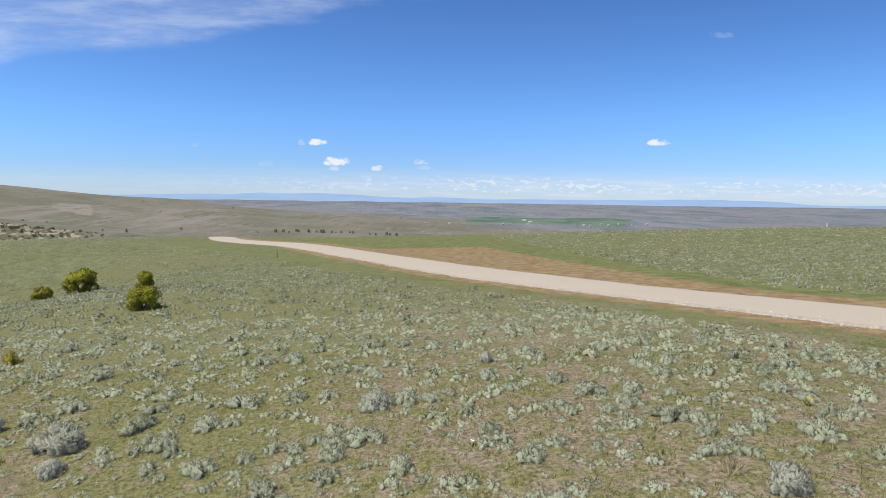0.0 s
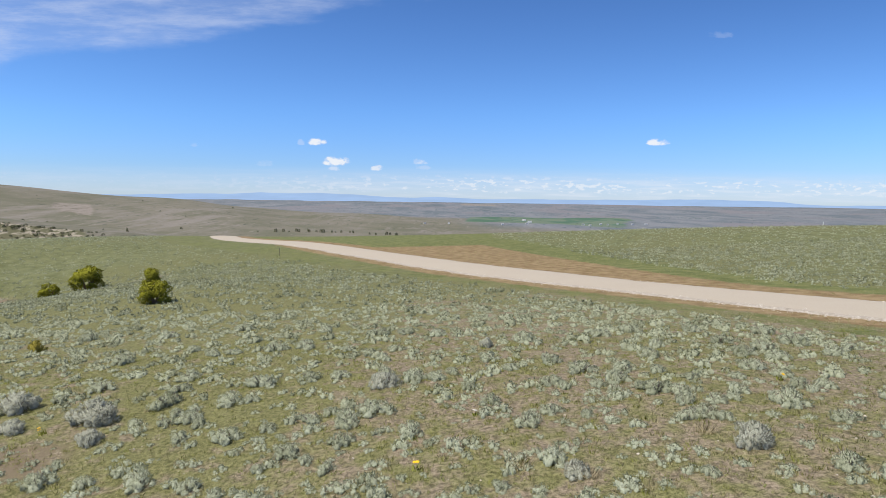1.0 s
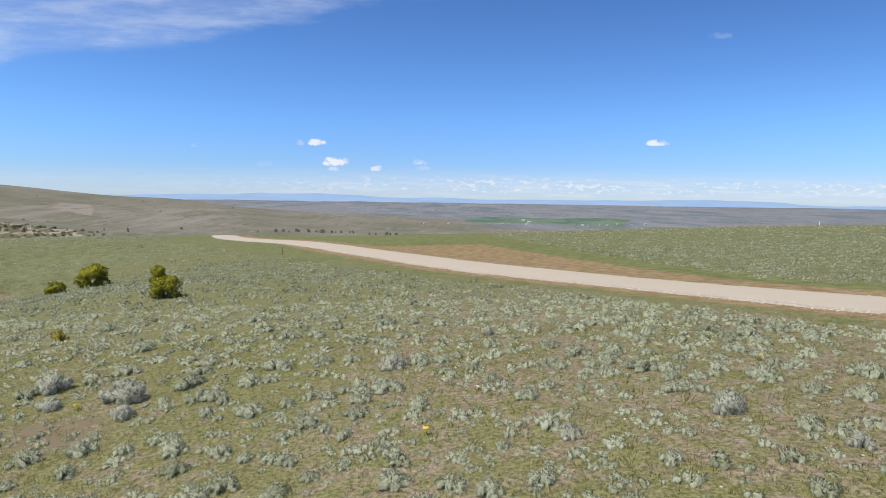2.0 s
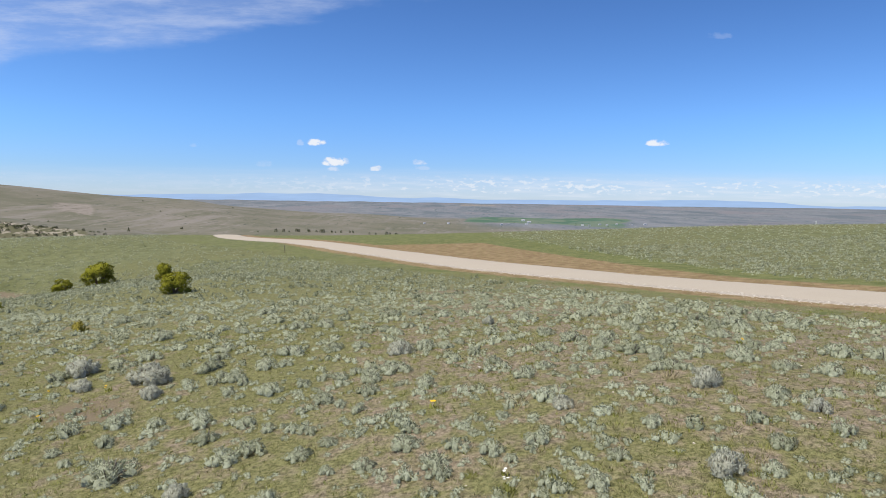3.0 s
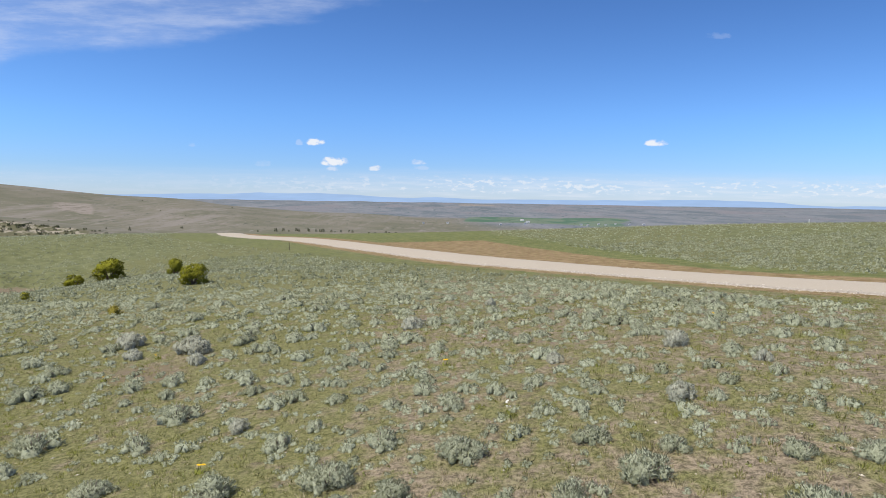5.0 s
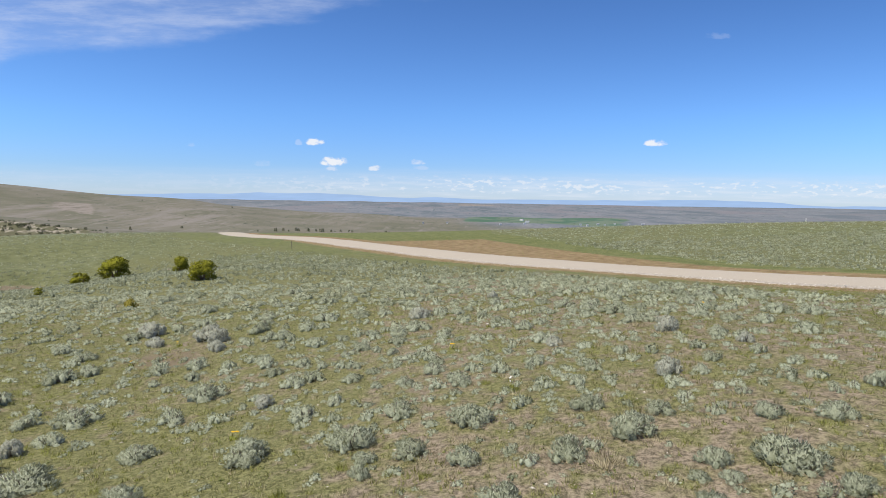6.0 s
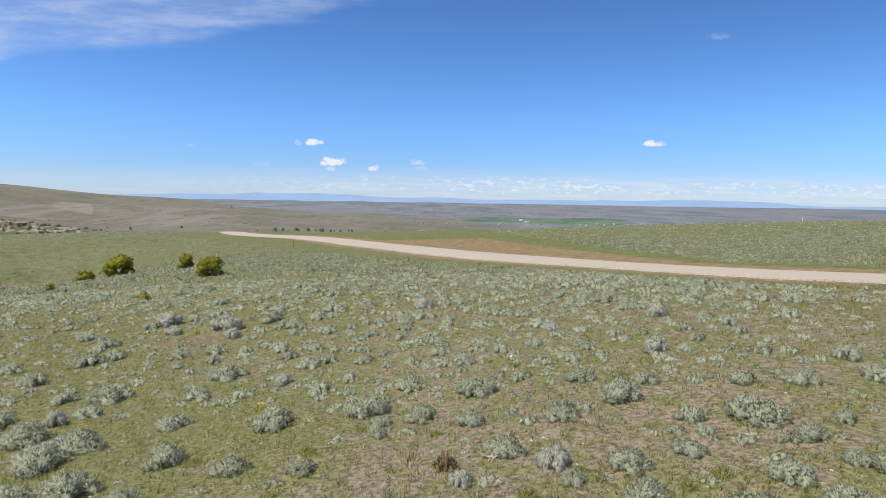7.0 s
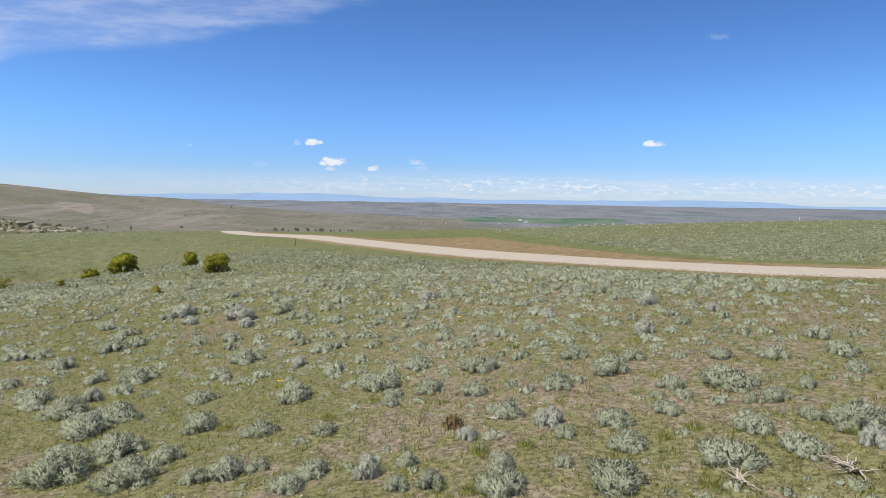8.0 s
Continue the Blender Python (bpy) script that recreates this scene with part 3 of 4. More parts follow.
def build_road():
    line = spline(ROAD_LINE, 40)
    way = np.gradient(line, axis=0)
    way /= np.linalg.norm(way, axis=1)[:, None]
    side = np.stack([way[:, 1], -way[:, 0]], -1)
    across = np.r_[-1.10, np.linspace(-1, 1, 25), 1.10]
    rng = np.random.default_rng(5)
    rag = np.convolve(rng.normal(0, 1, len(line) + 8), np.ones(9) / 9, "valid") * 0.35
    rag2 = np.convolve(rng.normal(0, 1, len(line) + 8), np.ones(9) / 9, "valid") * 0.35
    s, k = np.meshgrid(np.arange(len(line)), across, indexing="ij")
    half = ROAD_HALF + np.where(k < 0, rag[s], rag2[s]) * np.abs(k)
    x, y = line[s, 0] + side[s, 0] * k * half, line[s, 1] + side[s, 1] * k * half
    rise = np.where(np.abs(k) > 1.05, -0.25, 0.07 + 0.13 * (1 - k * k))
    z = ground_z(x, y) + rise
    loose = smooth(np.abs(k), 0.72, 1.0)
    me = mesh_from("road", np.stack([x.ravel(), y.ravel(), z.ravel()], -1), grid_faces(len(line), len(across)), [road_material()], dict(loose=loose.ravel()))
    me.polygons.foreach_set("use_smooth", [True] * len(me.polygons))
    return tagged(new("road", me), "pale dusty gravel road bending over a rise", "road", kind="structure")


build_road()


# ---- far mountains ----
def build_mountains(name, dist, profile, lift, rough, colour, seed):
    u = np.linspace(-1.3, 1.3, 700)
    rng = np.random.default_rng(seed)
    jag = sum(np.sin(u * f + rng.uniform(0, 7)) / f for f in (23, 41, 67, 97, 151, 229)) * rough
    top = 6.2 + (knots(u, profile) + jag) * dist * np.sqrt(1 + u * u) + lift
    a = np.arctan(u)
    x, y = np.sin(a) * dist, np.cos(a) * dist
    low = np.full(len(u), -80.0)
    verts = np.concatenate([np.stack([x, y, low], -1), np.stack([x, y, top], -1), np.stack([x * 1.01, y * 1.01, low], -1)])
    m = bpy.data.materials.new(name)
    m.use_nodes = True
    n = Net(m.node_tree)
    # Emission holds the distance haze: the range glows pale blue, unlit by the sun.
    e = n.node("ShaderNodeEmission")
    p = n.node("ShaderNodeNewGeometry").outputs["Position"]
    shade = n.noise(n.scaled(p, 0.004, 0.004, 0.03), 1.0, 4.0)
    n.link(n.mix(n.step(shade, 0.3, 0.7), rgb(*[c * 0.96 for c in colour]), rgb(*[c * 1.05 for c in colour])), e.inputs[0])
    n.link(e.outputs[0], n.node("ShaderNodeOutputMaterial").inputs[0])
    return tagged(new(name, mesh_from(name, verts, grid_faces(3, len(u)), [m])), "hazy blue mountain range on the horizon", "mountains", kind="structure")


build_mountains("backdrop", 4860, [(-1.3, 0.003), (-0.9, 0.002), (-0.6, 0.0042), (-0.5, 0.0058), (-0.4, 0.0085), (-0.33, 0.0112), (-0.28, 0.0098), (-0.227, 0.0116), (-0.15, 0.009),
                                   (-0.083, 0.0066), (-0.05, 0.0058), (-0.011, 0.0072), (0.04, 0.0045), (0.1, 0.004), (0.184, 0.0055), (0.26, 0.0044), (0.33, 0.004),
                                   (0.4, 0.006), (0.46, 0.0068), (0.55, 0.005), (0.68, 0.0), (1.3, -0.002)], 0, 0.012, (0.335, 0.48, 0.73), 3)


# ---- plants ----
def unit(v):
    return v / (np.linalg.norm(v, axis=1)[:, None] + 1e-9)


def blades(rng, base, way, length, width, outward, corners=4):
    """Narrow four-cornered leaves: base points, directions, lengths and widths, with the side of the plant that each lies on. Returns corners and normals."""
    n = len(base)
    way = unit(way)
    side = unit(np.cross(way, rng.normal(0, 1, (n, 3))))
    face = np.cross(side, way)
    side = side * np.where((face * outward).sum(1) < 0, -1, 1)[:, None]
    mid = base + way * (length * 0.55)[:, None]
    half = side * (width * 0.5)[:, None]
    tip = base + way * length[:, None]
    ring = [base, mid + half, tip, mid - half] if corners == 4 else [base + half, tip, base - half]
    lean = unit(unit(outward) + 0.22 * np.cross(side, way) + np.array([0, 0, 0.25]))
    return np.stack(ring, 1).reshape(-1, 3), np.repeat(lean, corners, axis=0)


def cushions(rng, lobes, high):
    """Centres and radii of the rounded cushions that make up a shrub of unit breadth."""
    turn = np.arange(lobes) * 2.399 + rng.normal(0, 0.35, lobes)
    reach = 0.36 * np.sqrt((np.arange(lobes) + 0.3) / lobes) * rng.uniform(0.8, 1.15, lobes)
    size = rng.uniform(0.13, 0.20, lobes)
    z = high * (1 - (reach / 0.50) ** 2) * rng.uniform(0.72, 1.0, lobes) - size * 0.85
    return np.stack([np.cos(turn) * reach, np.sin(turn) * reach, np.maximum(z, 0.03)], -1), size


def bush_shape(rng, centre, size, sprigs, leaves, length, width, corners=3):
    """Upright sprigs over every cushion, each a narrow brush of small leaves."""
    pick = rng.choice(len(size), sprigs, p=size ** 2 / np.sum(size ** 2))
    d = unit(rng.normal(0, 1, (sprigs, 3)))
    d[:, 2] = d[:, 2] * 0.85 + 0.30
    d = unit(d)
    p = centre[pick] + d * (size[pick] * rng.uniform(0.62, 1.0, sprigs))[:, None]
    out = unit(d + 0.35 * unit(p - np.array([0, 0, 0.05])))
    d = unit(d * 0.75 + np.array([0, 0, 0.8]) + rng.normal(0, 0.20, (sprigs, 3)))
    p, d, out = (np.repeat(v, leaves, axis=0) for v in (p, d, out))
    n = len(p)
    p = p + d * (rng.uniform(-0.3, 0.5, n) * length)[:, None] + rng.normal(0, 0.010, (n, 3)) * (leaves > 1)
    p[:, 2] = np.maximum(p[:, 2], 0.012)
    way = d + rng.normal(0, 0.24, (n, 3))
    return blades(rng, p, way, length * rng.uniform(0.6, 1.3, n), width * rng.uniform(0.7, 1.3, n), out, corners)


def mound(seed, high, segs=8, rings=((0.0, 0.44), (0.35, 0.47), (0.80, 0.29)), rough=0.16):
    """The dense inside of a shrub: a low, lumpy dome, as separate triangles with rounded normals."""
    rng = np.random.default_rng(seed)
    pts = []
    for h, r in rings:
        a = (np.arange(segs) + rng.uniform(-0.3, 0.3, segs)) * 2 * math.pi / segs
        k = r * (1 + rng.normal(0, rough, segs))
        pts.append(np.stack([np.cos(a) * k, np.sin(a) * k, h * high * (1 + rng.normal(0, rough, segs) * (h > 0)) - 0.02 * (h == 0)], -1))
    top = np.array([rng.normal(0, 0.05), rng.normal(0, 0.05), high])
    tris = []
    for low, up in zip(pts[:-1], pts[1:]):
        for i in range(segs):
            j = (i + 1) % segs
            tris += [(low[i], low[j], up[j]), (low[i], up[j], up[i])]
    tris += [(pts[-1][i], pts[-1][(i + 1) % segs], top) for i in range(segs)]
    v = np.array(tris).reshape(-1, 3)
    return v, unit(unit(v - np.array([0, 0, high * 0.12])) + np.array([0, 0, 0.35]) + rng.normal(0, 0.05, v.shape))


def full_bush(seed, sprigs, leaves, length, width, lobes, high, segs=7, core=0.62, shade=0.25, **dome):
    """Leaves round the dense inside of each cushion; the third part says how much of the plant's tone each corner
    takes. The inside takes less, which paints shade between the leaves into the colour.
    """
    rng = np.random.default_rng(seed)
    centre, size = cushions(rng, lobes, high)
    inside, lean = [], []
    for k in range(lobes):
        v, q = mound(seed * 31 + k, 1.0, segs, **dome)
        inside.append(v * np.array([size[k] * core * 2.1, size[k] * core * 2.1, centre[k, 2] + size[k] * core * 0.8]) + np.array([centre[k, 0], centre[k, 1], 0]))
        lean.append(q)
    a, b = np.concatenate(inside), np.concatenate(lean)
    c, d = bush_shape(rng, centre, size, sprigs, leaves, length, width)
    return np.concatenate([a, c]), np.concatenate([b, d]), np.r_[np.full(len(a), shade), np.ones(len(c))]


def tuft_shape(seed, count, spread, high, width):
    rng = np.random.default_rng(seed)
    a = rng.uniform(0, 2 * math.pi, count)
    k = np.sqrt(rng.uniform(0, 1, count)) * spread
    p = np.stack([np.cos(a) * k, np.sin(a) * k, np.full(count, -0.01)], -1)
    lean = np.stack([np.cos(a), np.sin(a), np.zeros(count)], -1) * rng.uniform(0.1, 0.8, count)[:, None]
    way = lean + np.array([0, 0, 1.0]) + rng.normal(0, 0.15, (count, 3))
    return blades(rng, p, way, high * rng.uniform(0.5, 1.2, count), np.full(count, width), lean + np.array([0, 0, 0.8]), 3)


def scatter(name, shapes, xy, size, tones, mats, label, category, seed=0, squash=(0.8, 1.15), sink=0.0, corners=4):
    """Joins many plants into one mesh."""
    rng = np.random.default_rng(seed)
    z = ground_z(xy[:, 0], xy[:, 1]) - sink
    pick = rng.integers(0, len(shapes), len(xy))
    verts, tone, leans = [], [], []
    for k, (shape, lean, *weight) in enumerate(shapes):
        sel = np.where(pick == k)[0]
        if not len(sel):
            continue
        a = rng.uniform(0, 2 * math.pi, len(sel))
        c, s = np.cos(a)[:, None], np.sin(a)[:, None]
        sx = size[sel][:, None]
        sq = rng.uniform(*squash, len(sel))[:, None] * sx
        vx = (shape[None, :, 0] * c - shape[None, :, 1] * s) * sx + xy[sel, 0][:, None]
        vy = (shape[None, :, 0] * s + shape[None, :, 1] * c) * sx + xy[sel, 1][:, None]
        vz = shape[None, :, 2] * sq + z[sel][:, None]
        verts.append(np.stack([vx, vy, vz], -1).reshape(-1, 3))
        lx, ly = lean[None, :, 0] * c - lean[None, :, 1] * s, lean[None, :, 0] * s + lean[None, :, 1] * c
        leans.append(np.stack([lx, ly, np.broadcast_to(lean[None, :, 2], lx.shape)], -1).reshape(-1, 3))
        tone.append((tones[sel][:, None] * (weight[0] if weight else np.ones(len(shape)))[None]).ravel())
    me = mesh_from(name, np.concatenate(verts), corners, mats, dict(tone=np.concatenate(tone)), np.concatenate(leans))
    return tagged(new(name, me), label, category, kind="stuff")


def fan(rng, near, far, count, left=-0.95, right=0.95):
    """Even random places in the wedge of land ahead, from near to far along y."""
    y = np.sqrt(rng.uniform((near + 14) ** 2, (far + 14) ** 2, count)) - 14
    return np.stack([rng.uniform(left, right, count) * (y + 14) - 1.0, y], -1)


def patchy(x, y, scale, shift=0.0):
    """A smooth random field, about 0 to 1."""
    k = 1 / scale
    v = np.sin(x * k + 1.3 * np.sin(y * k * 0.7 + shift)) + np.sin(y * k * 1.1 + 1.7 * np.sin(x * k * 0.6 + 2 * shift)) + np.sin((x + y) * k * 0.57 + shift)
    return 0.5 + v / 6


def sage_allowed(rng, xy, cover):
    x, y = xy[:, 0], xy[:, 1]
    off = road_offset(x, y)
    edge = rng.normal(0, 0.5, len(xy))
    ok = np.where(off > 0, off > swath(x, y) + edge, off < edge - near_verge(x, y))
    ok &= ~((y > 75) & (off > 0) & (x < 8 + (y - 75) * 0.08))
    return ok & (rng.uniform(0, 1, len(xy)) < cover)


rng = np.random.default_rng(11)
SHORT = ((0.0, 0.44), (0.60, 0.38))
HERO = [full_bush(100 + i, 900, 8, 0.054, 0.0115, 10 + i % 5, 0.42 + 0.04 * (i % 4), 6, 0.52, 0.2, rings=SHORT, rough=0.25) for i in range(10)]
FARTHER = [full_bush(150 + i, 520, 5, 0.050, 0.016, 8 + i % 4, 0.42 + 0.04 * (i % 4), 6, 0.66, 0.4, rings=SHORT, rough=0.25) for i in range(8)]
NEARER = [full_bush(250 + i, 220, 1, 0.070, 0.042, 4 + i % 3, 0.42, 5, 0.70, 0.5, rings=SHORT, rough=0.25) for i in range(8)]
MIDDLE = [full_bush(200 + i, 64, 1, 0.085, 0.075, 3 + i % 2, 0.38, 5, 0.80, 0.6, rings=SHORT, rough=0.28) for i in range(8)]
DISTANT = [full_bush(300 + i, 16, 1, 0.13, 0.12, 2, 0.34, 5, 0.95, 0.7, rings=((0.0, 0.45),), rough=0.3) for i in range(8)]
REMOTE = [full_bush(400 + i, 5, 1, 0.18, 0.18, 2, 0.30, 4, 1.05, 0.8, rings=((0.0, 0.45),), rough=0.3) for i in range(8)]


def sage_field(name, shapes, near, far, density, mats, seed, big=1.0, clear=()):
    rng = np.random.default_rng(seed)
    area = 0.95 * ((far + 14) ** 2 - (near + 14) ** 2)
    xy = fan(rng, near, far, int(area * density))
    x, y = xy[:, 0], xy[:, 1]
    wanted = 0.30 + 0.6 * patchy(x, y, 3.2) + 0.45 * smooth(y, 12, 26)
    keep = sage_allowed(rng, xy, wanted)
    for cx, cy, cs in clear:
        keep &= np.hypot(x - cx, y - cy) > cs * 0.62
    xy = xy[keep]
    size = np.clip(rng.lognormal(-0.72, 0.32, len(xy)), 0.2, 1.1) * big
    return scatter(name, shapes, xy, size, rng.uniform(0.05, 0.80, len(xy)), mats, "grey-green sagebrush scattered over the slope", "sagebrush", seed, (0.7, 1.0), 0.02, 3)


ALL_AT = SAGE_AT + GREY_AT
behind = np.stack([rng.uniform(-16, 14, 420), rng.uniform(-24, -4.5, 420)], -1)
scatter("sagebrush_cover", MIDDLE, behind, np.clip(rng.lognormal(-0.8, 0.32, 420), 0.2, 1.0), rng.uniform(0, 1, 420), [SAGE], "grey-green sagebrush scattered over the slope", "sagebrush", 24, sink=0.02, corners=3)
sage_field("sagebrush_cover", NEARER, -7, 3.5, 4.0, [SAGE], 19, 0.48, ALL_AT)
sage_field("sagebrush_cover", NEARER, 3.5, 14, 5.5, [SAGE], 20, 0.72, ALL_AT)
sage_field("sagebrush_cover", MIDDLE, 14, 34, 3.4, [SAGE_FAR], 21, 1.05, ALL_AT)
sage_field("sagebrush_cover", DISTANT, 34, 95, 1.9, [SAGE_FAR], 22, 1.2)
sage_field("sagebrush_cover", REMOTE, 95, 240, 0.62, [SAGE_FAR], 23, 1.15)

# grass
TUFTS = [tuft_shape(500 + i, 7, 0.45, 1.0, 0.10) for i in range(8)]
xy = fan(rng, -9, 22, 52000)
cover = patchy(xy[:, 0], xy[:, 1], 1.7, 2.0)
xy = xy[(rng.uniform(0, 1, len(xy)) < 0.2 + 0.8 * cover)]
scatter("grass", TUFTS, xy, rng.uniform(0.035, 0.11, len(xy)), rng.uniform(0, 1, len(xy)), [GRASS], "thin green and straw-coloured steppe grass", "grass", 31, corners=3)
LITTER = [tuft_shape(530 + i, 6, 1.6, 1.0, 0.12) for i in range(6)]
xy = fan(rng, -9, 14, 21000)
scatter("plant_litter", LITTER, xy, rng.uniform(0.03, 0.07, len(xy)), rng.uniform(0.3, 1, len(xy)), [STRAW], "dry straw and twig litter on the soil", "litter", 35, (0.12, 0.35), corners=3)
# greener clumps
xy = fan(rng, -9, 24, 8000)
xy = xy[(rng.uniform(0, 1, len(xy)) < patchy(xy[:, 0], xy[:, 1], 2.6, 4.0)) & (road_offset(xy[:, 0], xy[:, 1]) < -5)]
CLUMPS = [tuft_shape(560 + i, 30, 0.6, 0.9, 0.055) for i in range(5)]
scatter("grass_clumps", CLUMPS, xy, rng.uniform(0.07, 0.17, len(xy)), rng.uniform(0, 1, len(xy)), [FRESH], "fresh yellow-green grass clumps between the shrubs", "grass", 32, corners=3)
xy = fan(rng, -9, 30, 5000)
xy = xy[(rng.uniform(0, 1, len(xy)) < patchy(xy[:, 0], xy[:, 1], 3.1, 1.0)) & (road_offset(xy[:, 0], xy[:, 1]) < -5)]
scatter("dry_grass", CLUMPS, xy, rng.uniform(0.06, 0.16, len(xy)), rng.uniform(0, 1, len(xy)), [STRAW], "straw-coloured dry bunchgrass between the shrubs", "grass", 33, corners=3)
xy = fan(rng, -9, 20, 7000)
xy = xy[rng.uniform(0, 1, len(xy)) < 0.2 + 0.8 * patchy(xy[:, 0], xy[:, 1], 1.3, 3.0)]
scatter("low_forbs", REMOTE, xy, rng.uniform(0.07, 0.20, len(xy)), rng.uniform(0, 1, len(xy)), [GRASS], "low olive-green herbs on the soil", "herbs", 36, corners=3)
# the mown verges
xy = np.stack([rng.uniform(-40, 50, 60000), rng.uniform(12, 130, 60000)], -1)
off = road_offset(xy[:, 0], xy[:, 1])
band = np.where(off > 0, (off > 4.7) & (off < swath(xy[:, 0], xy[:, 1])), (off < -4.5) & (off > -near_verge(xy[:, 0], xy[:, 1]) - 0.6))
xy = xy[band & (np.abs(xy[:, 0]) < (xy[:, 1] + 14) * 0.9)]
scatter("verge_grass", TUFTS, xy, rng.uniform(0.04, 0.12, len(xy)), rng.uniform(0, 1, len(xy)), [GRASS], "short dry and green grass along the road", "grass", 34, corners=3)


# ---- single sagebrush in the foreground ----
def stem_mesh(seed):
    r = random.Random(seed)
    bm = bmesh.new()
    for i in range(9):
        a, k = r.uniform(0, 6.28), r.uniform(0.12, 0.30)
        foot = Vector((r.uniform(-0.05, 0.05), r.uniform(-0.05, 0.05), -0.03))
        knee = Vector((math.cos(a) * k * 0.5, math.sin(a) * k * 0.5, r.uniform(0.08, 0.16)))
        tip = Vector((math.cos(a) * k, math.sin(a) * k, r.uniform(0.25, 0.42)))
        for p, q, t0, t1 in ((foot, knee, 0.022, 0.014), (knee, tip, 0.014, 0.006)):
            rot = (q - p).to_track_quat("Z", "Y").to_matrix().to_4x4()
            bmesh.ops.create_cone(bm, segments=5, radius1=t0, radius2=t1, depth=(q - p).length, matrix=Matrix.Translation((p + q) / 2) @ rot)
    return from_bm("stem", bm, STEM)


STEMS = [stem_mesh(i) for i in range(3)]
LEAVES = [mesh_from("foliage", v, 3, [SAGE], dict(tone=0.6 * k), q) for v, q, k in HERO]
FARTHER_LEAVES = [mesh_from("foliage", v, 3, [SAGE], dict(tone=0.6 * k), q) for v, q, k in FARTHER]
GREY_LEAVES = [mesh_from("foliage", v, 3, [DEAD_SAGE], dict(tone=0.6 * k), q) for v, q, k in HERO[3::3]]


def sagebrush(x, y, size, seed, grey=False, small=False):
    r = random.Random(seed)
    label = "small grey-green sagebrush between larger shrubs" if small else "weathered grey sagebrush with bare twigs on tan soil" if grey else "grey-green sagebrush with silvery leaves on grassy soil"
    ob = thing("sagebrush", label, "sagebrush", "sagebrush in the foreground")
    part("foliage", r.choice(SMALL_LEAVES if small else GREY_LEAVES if grey else LEAVES if y < 4 else FARTHER_LEAVES), ob)
    part("stem", r.choice(STEMS), ob, "twisted brown stem with bare branches")
    tall = 0.78 * size ** 0.75 * r.uniform(0.85, 1.12) * (1.25 if grey else 1.0)
    ob.matrix_basis = Matrix.LocRotScale((x, y, gz(x, y) - 0.01), Euler((0, 0, r.uniform(0, 6.28))), (size, size, tall))
    return ob


for i, (x, y, size) in enumerate(SAGE_AT):
    sagebrush(x, y, size, i)
for i, (x, y, size) in enumerate(GREY_AT):
    sagebrush(x, y, size, 1000 + i, True)


SMALL_LEAVES = [mesh_from("foliage", v, 3, [SAGE], dict(tone=0.6 * k), q) for v, q, k in NEARER]
spots = fan(rng, -6, 3.5, 190)
for i, (x, y) in enumerate(spots):
    if patchy(x, y, 3.2) > rng.uniform(0.2, 0.8) and all(math.hypot(x - cx, y - cy) > 0.62 * cs for cx, cy, cs in ALL_AT):
        sagebrush(x, y, float(np.clip(rng.lognormal(-1.15, 0.3), 0.18, 0.55)), 2000 + i, small=True)


# ---- junipers ----
def juniper_meshes(seed, count, leaf):
    rng = np.random.default_rng(seed)
    lobes = 22
    a = rng.uniform(0, 2 * math.pi, lobes)
    h = rng.uniform(0.02, 0.80, lobes)
    k = np.sqrt(np.clip(1 - ((h - 0.25) / 0.75) ** 2, 0.05, 1)) * rng.uniform(0.18, 0.36, lobes)
    centre = np.stack([np.cos(a) * k, np.sin(a) * k, h], -1)
    size = rng.uniform(0.10, 0.19, lobes)
    pick = rng.choice(lobes, count, p=size ** 2 / np.sum(size ** 2))
    d = rng.normal(0, 1, (count, 3))
    d /= np.linalg.norm(d, axis=1)[:, None]
    p = centre[pick] + d * (size[pick] * rng.uniform(0.6, 1.05, count))[:, None]
    p[:, 2] = np.maximum(p[:, 2], 0.01)
    crown = blades(rng, p, d + np.array([0, 0, 0.8]) + rng.normal(0, 0.3, (count, 3)), leaf * rng.uniform(0.6, 1.4, count), leaf * 0.5 * rng.uniform(0.7, 1.3, count), unit(d + unit(p - np.array([0, 0, 0.3])) * 0.7))
    r = random.Random(seed)
    bm = bmesh.new()
    for i in range(8):
        t = r.uniform(0, 6.28)
        foot = Vector((r.uniform(-0.03, 0.03), r.uniform(-0.03, 0.03), -0.05))
        tip = Vector((math.cos(t) * 0.28, math.sin(t) * 0.28, r.uniform(0.25, 0.75)))
        rot = (tip - foot).to_track_quat("Z", "Y").to_matrix().to_4x4()
        bmesh.ops.create_cone(bm, segments=6, radius1=0.035, radius2=0.008, depth=(tip - foot).length, matrix=Matrix.Translation((foot + tip) / 2) @ rot)
    return crown, from_bm("trunk", bm, BARK)


def juniper(x, y, wide, tall, seed, label, mat=None, count=5200, leaf=0.062, group="junipers on the slope"):
    crown, trunk = juniper_meshes(seed, count, leaf)
    ob = thing("juniper", label, "juniper", group)
    part("crown", mesh_from("crown", crown[0], 4, [mat or JUNIPER], None, crown[1]), ob)
    part("trunk", trunk, ob, "brown forked trunk")
    ob.matrix_basis = Matrix.LocRotScale((x, y, gz(x, y) - 0.05), Euler((0, 0, seed)), (wide, wide, tall))
    return ob


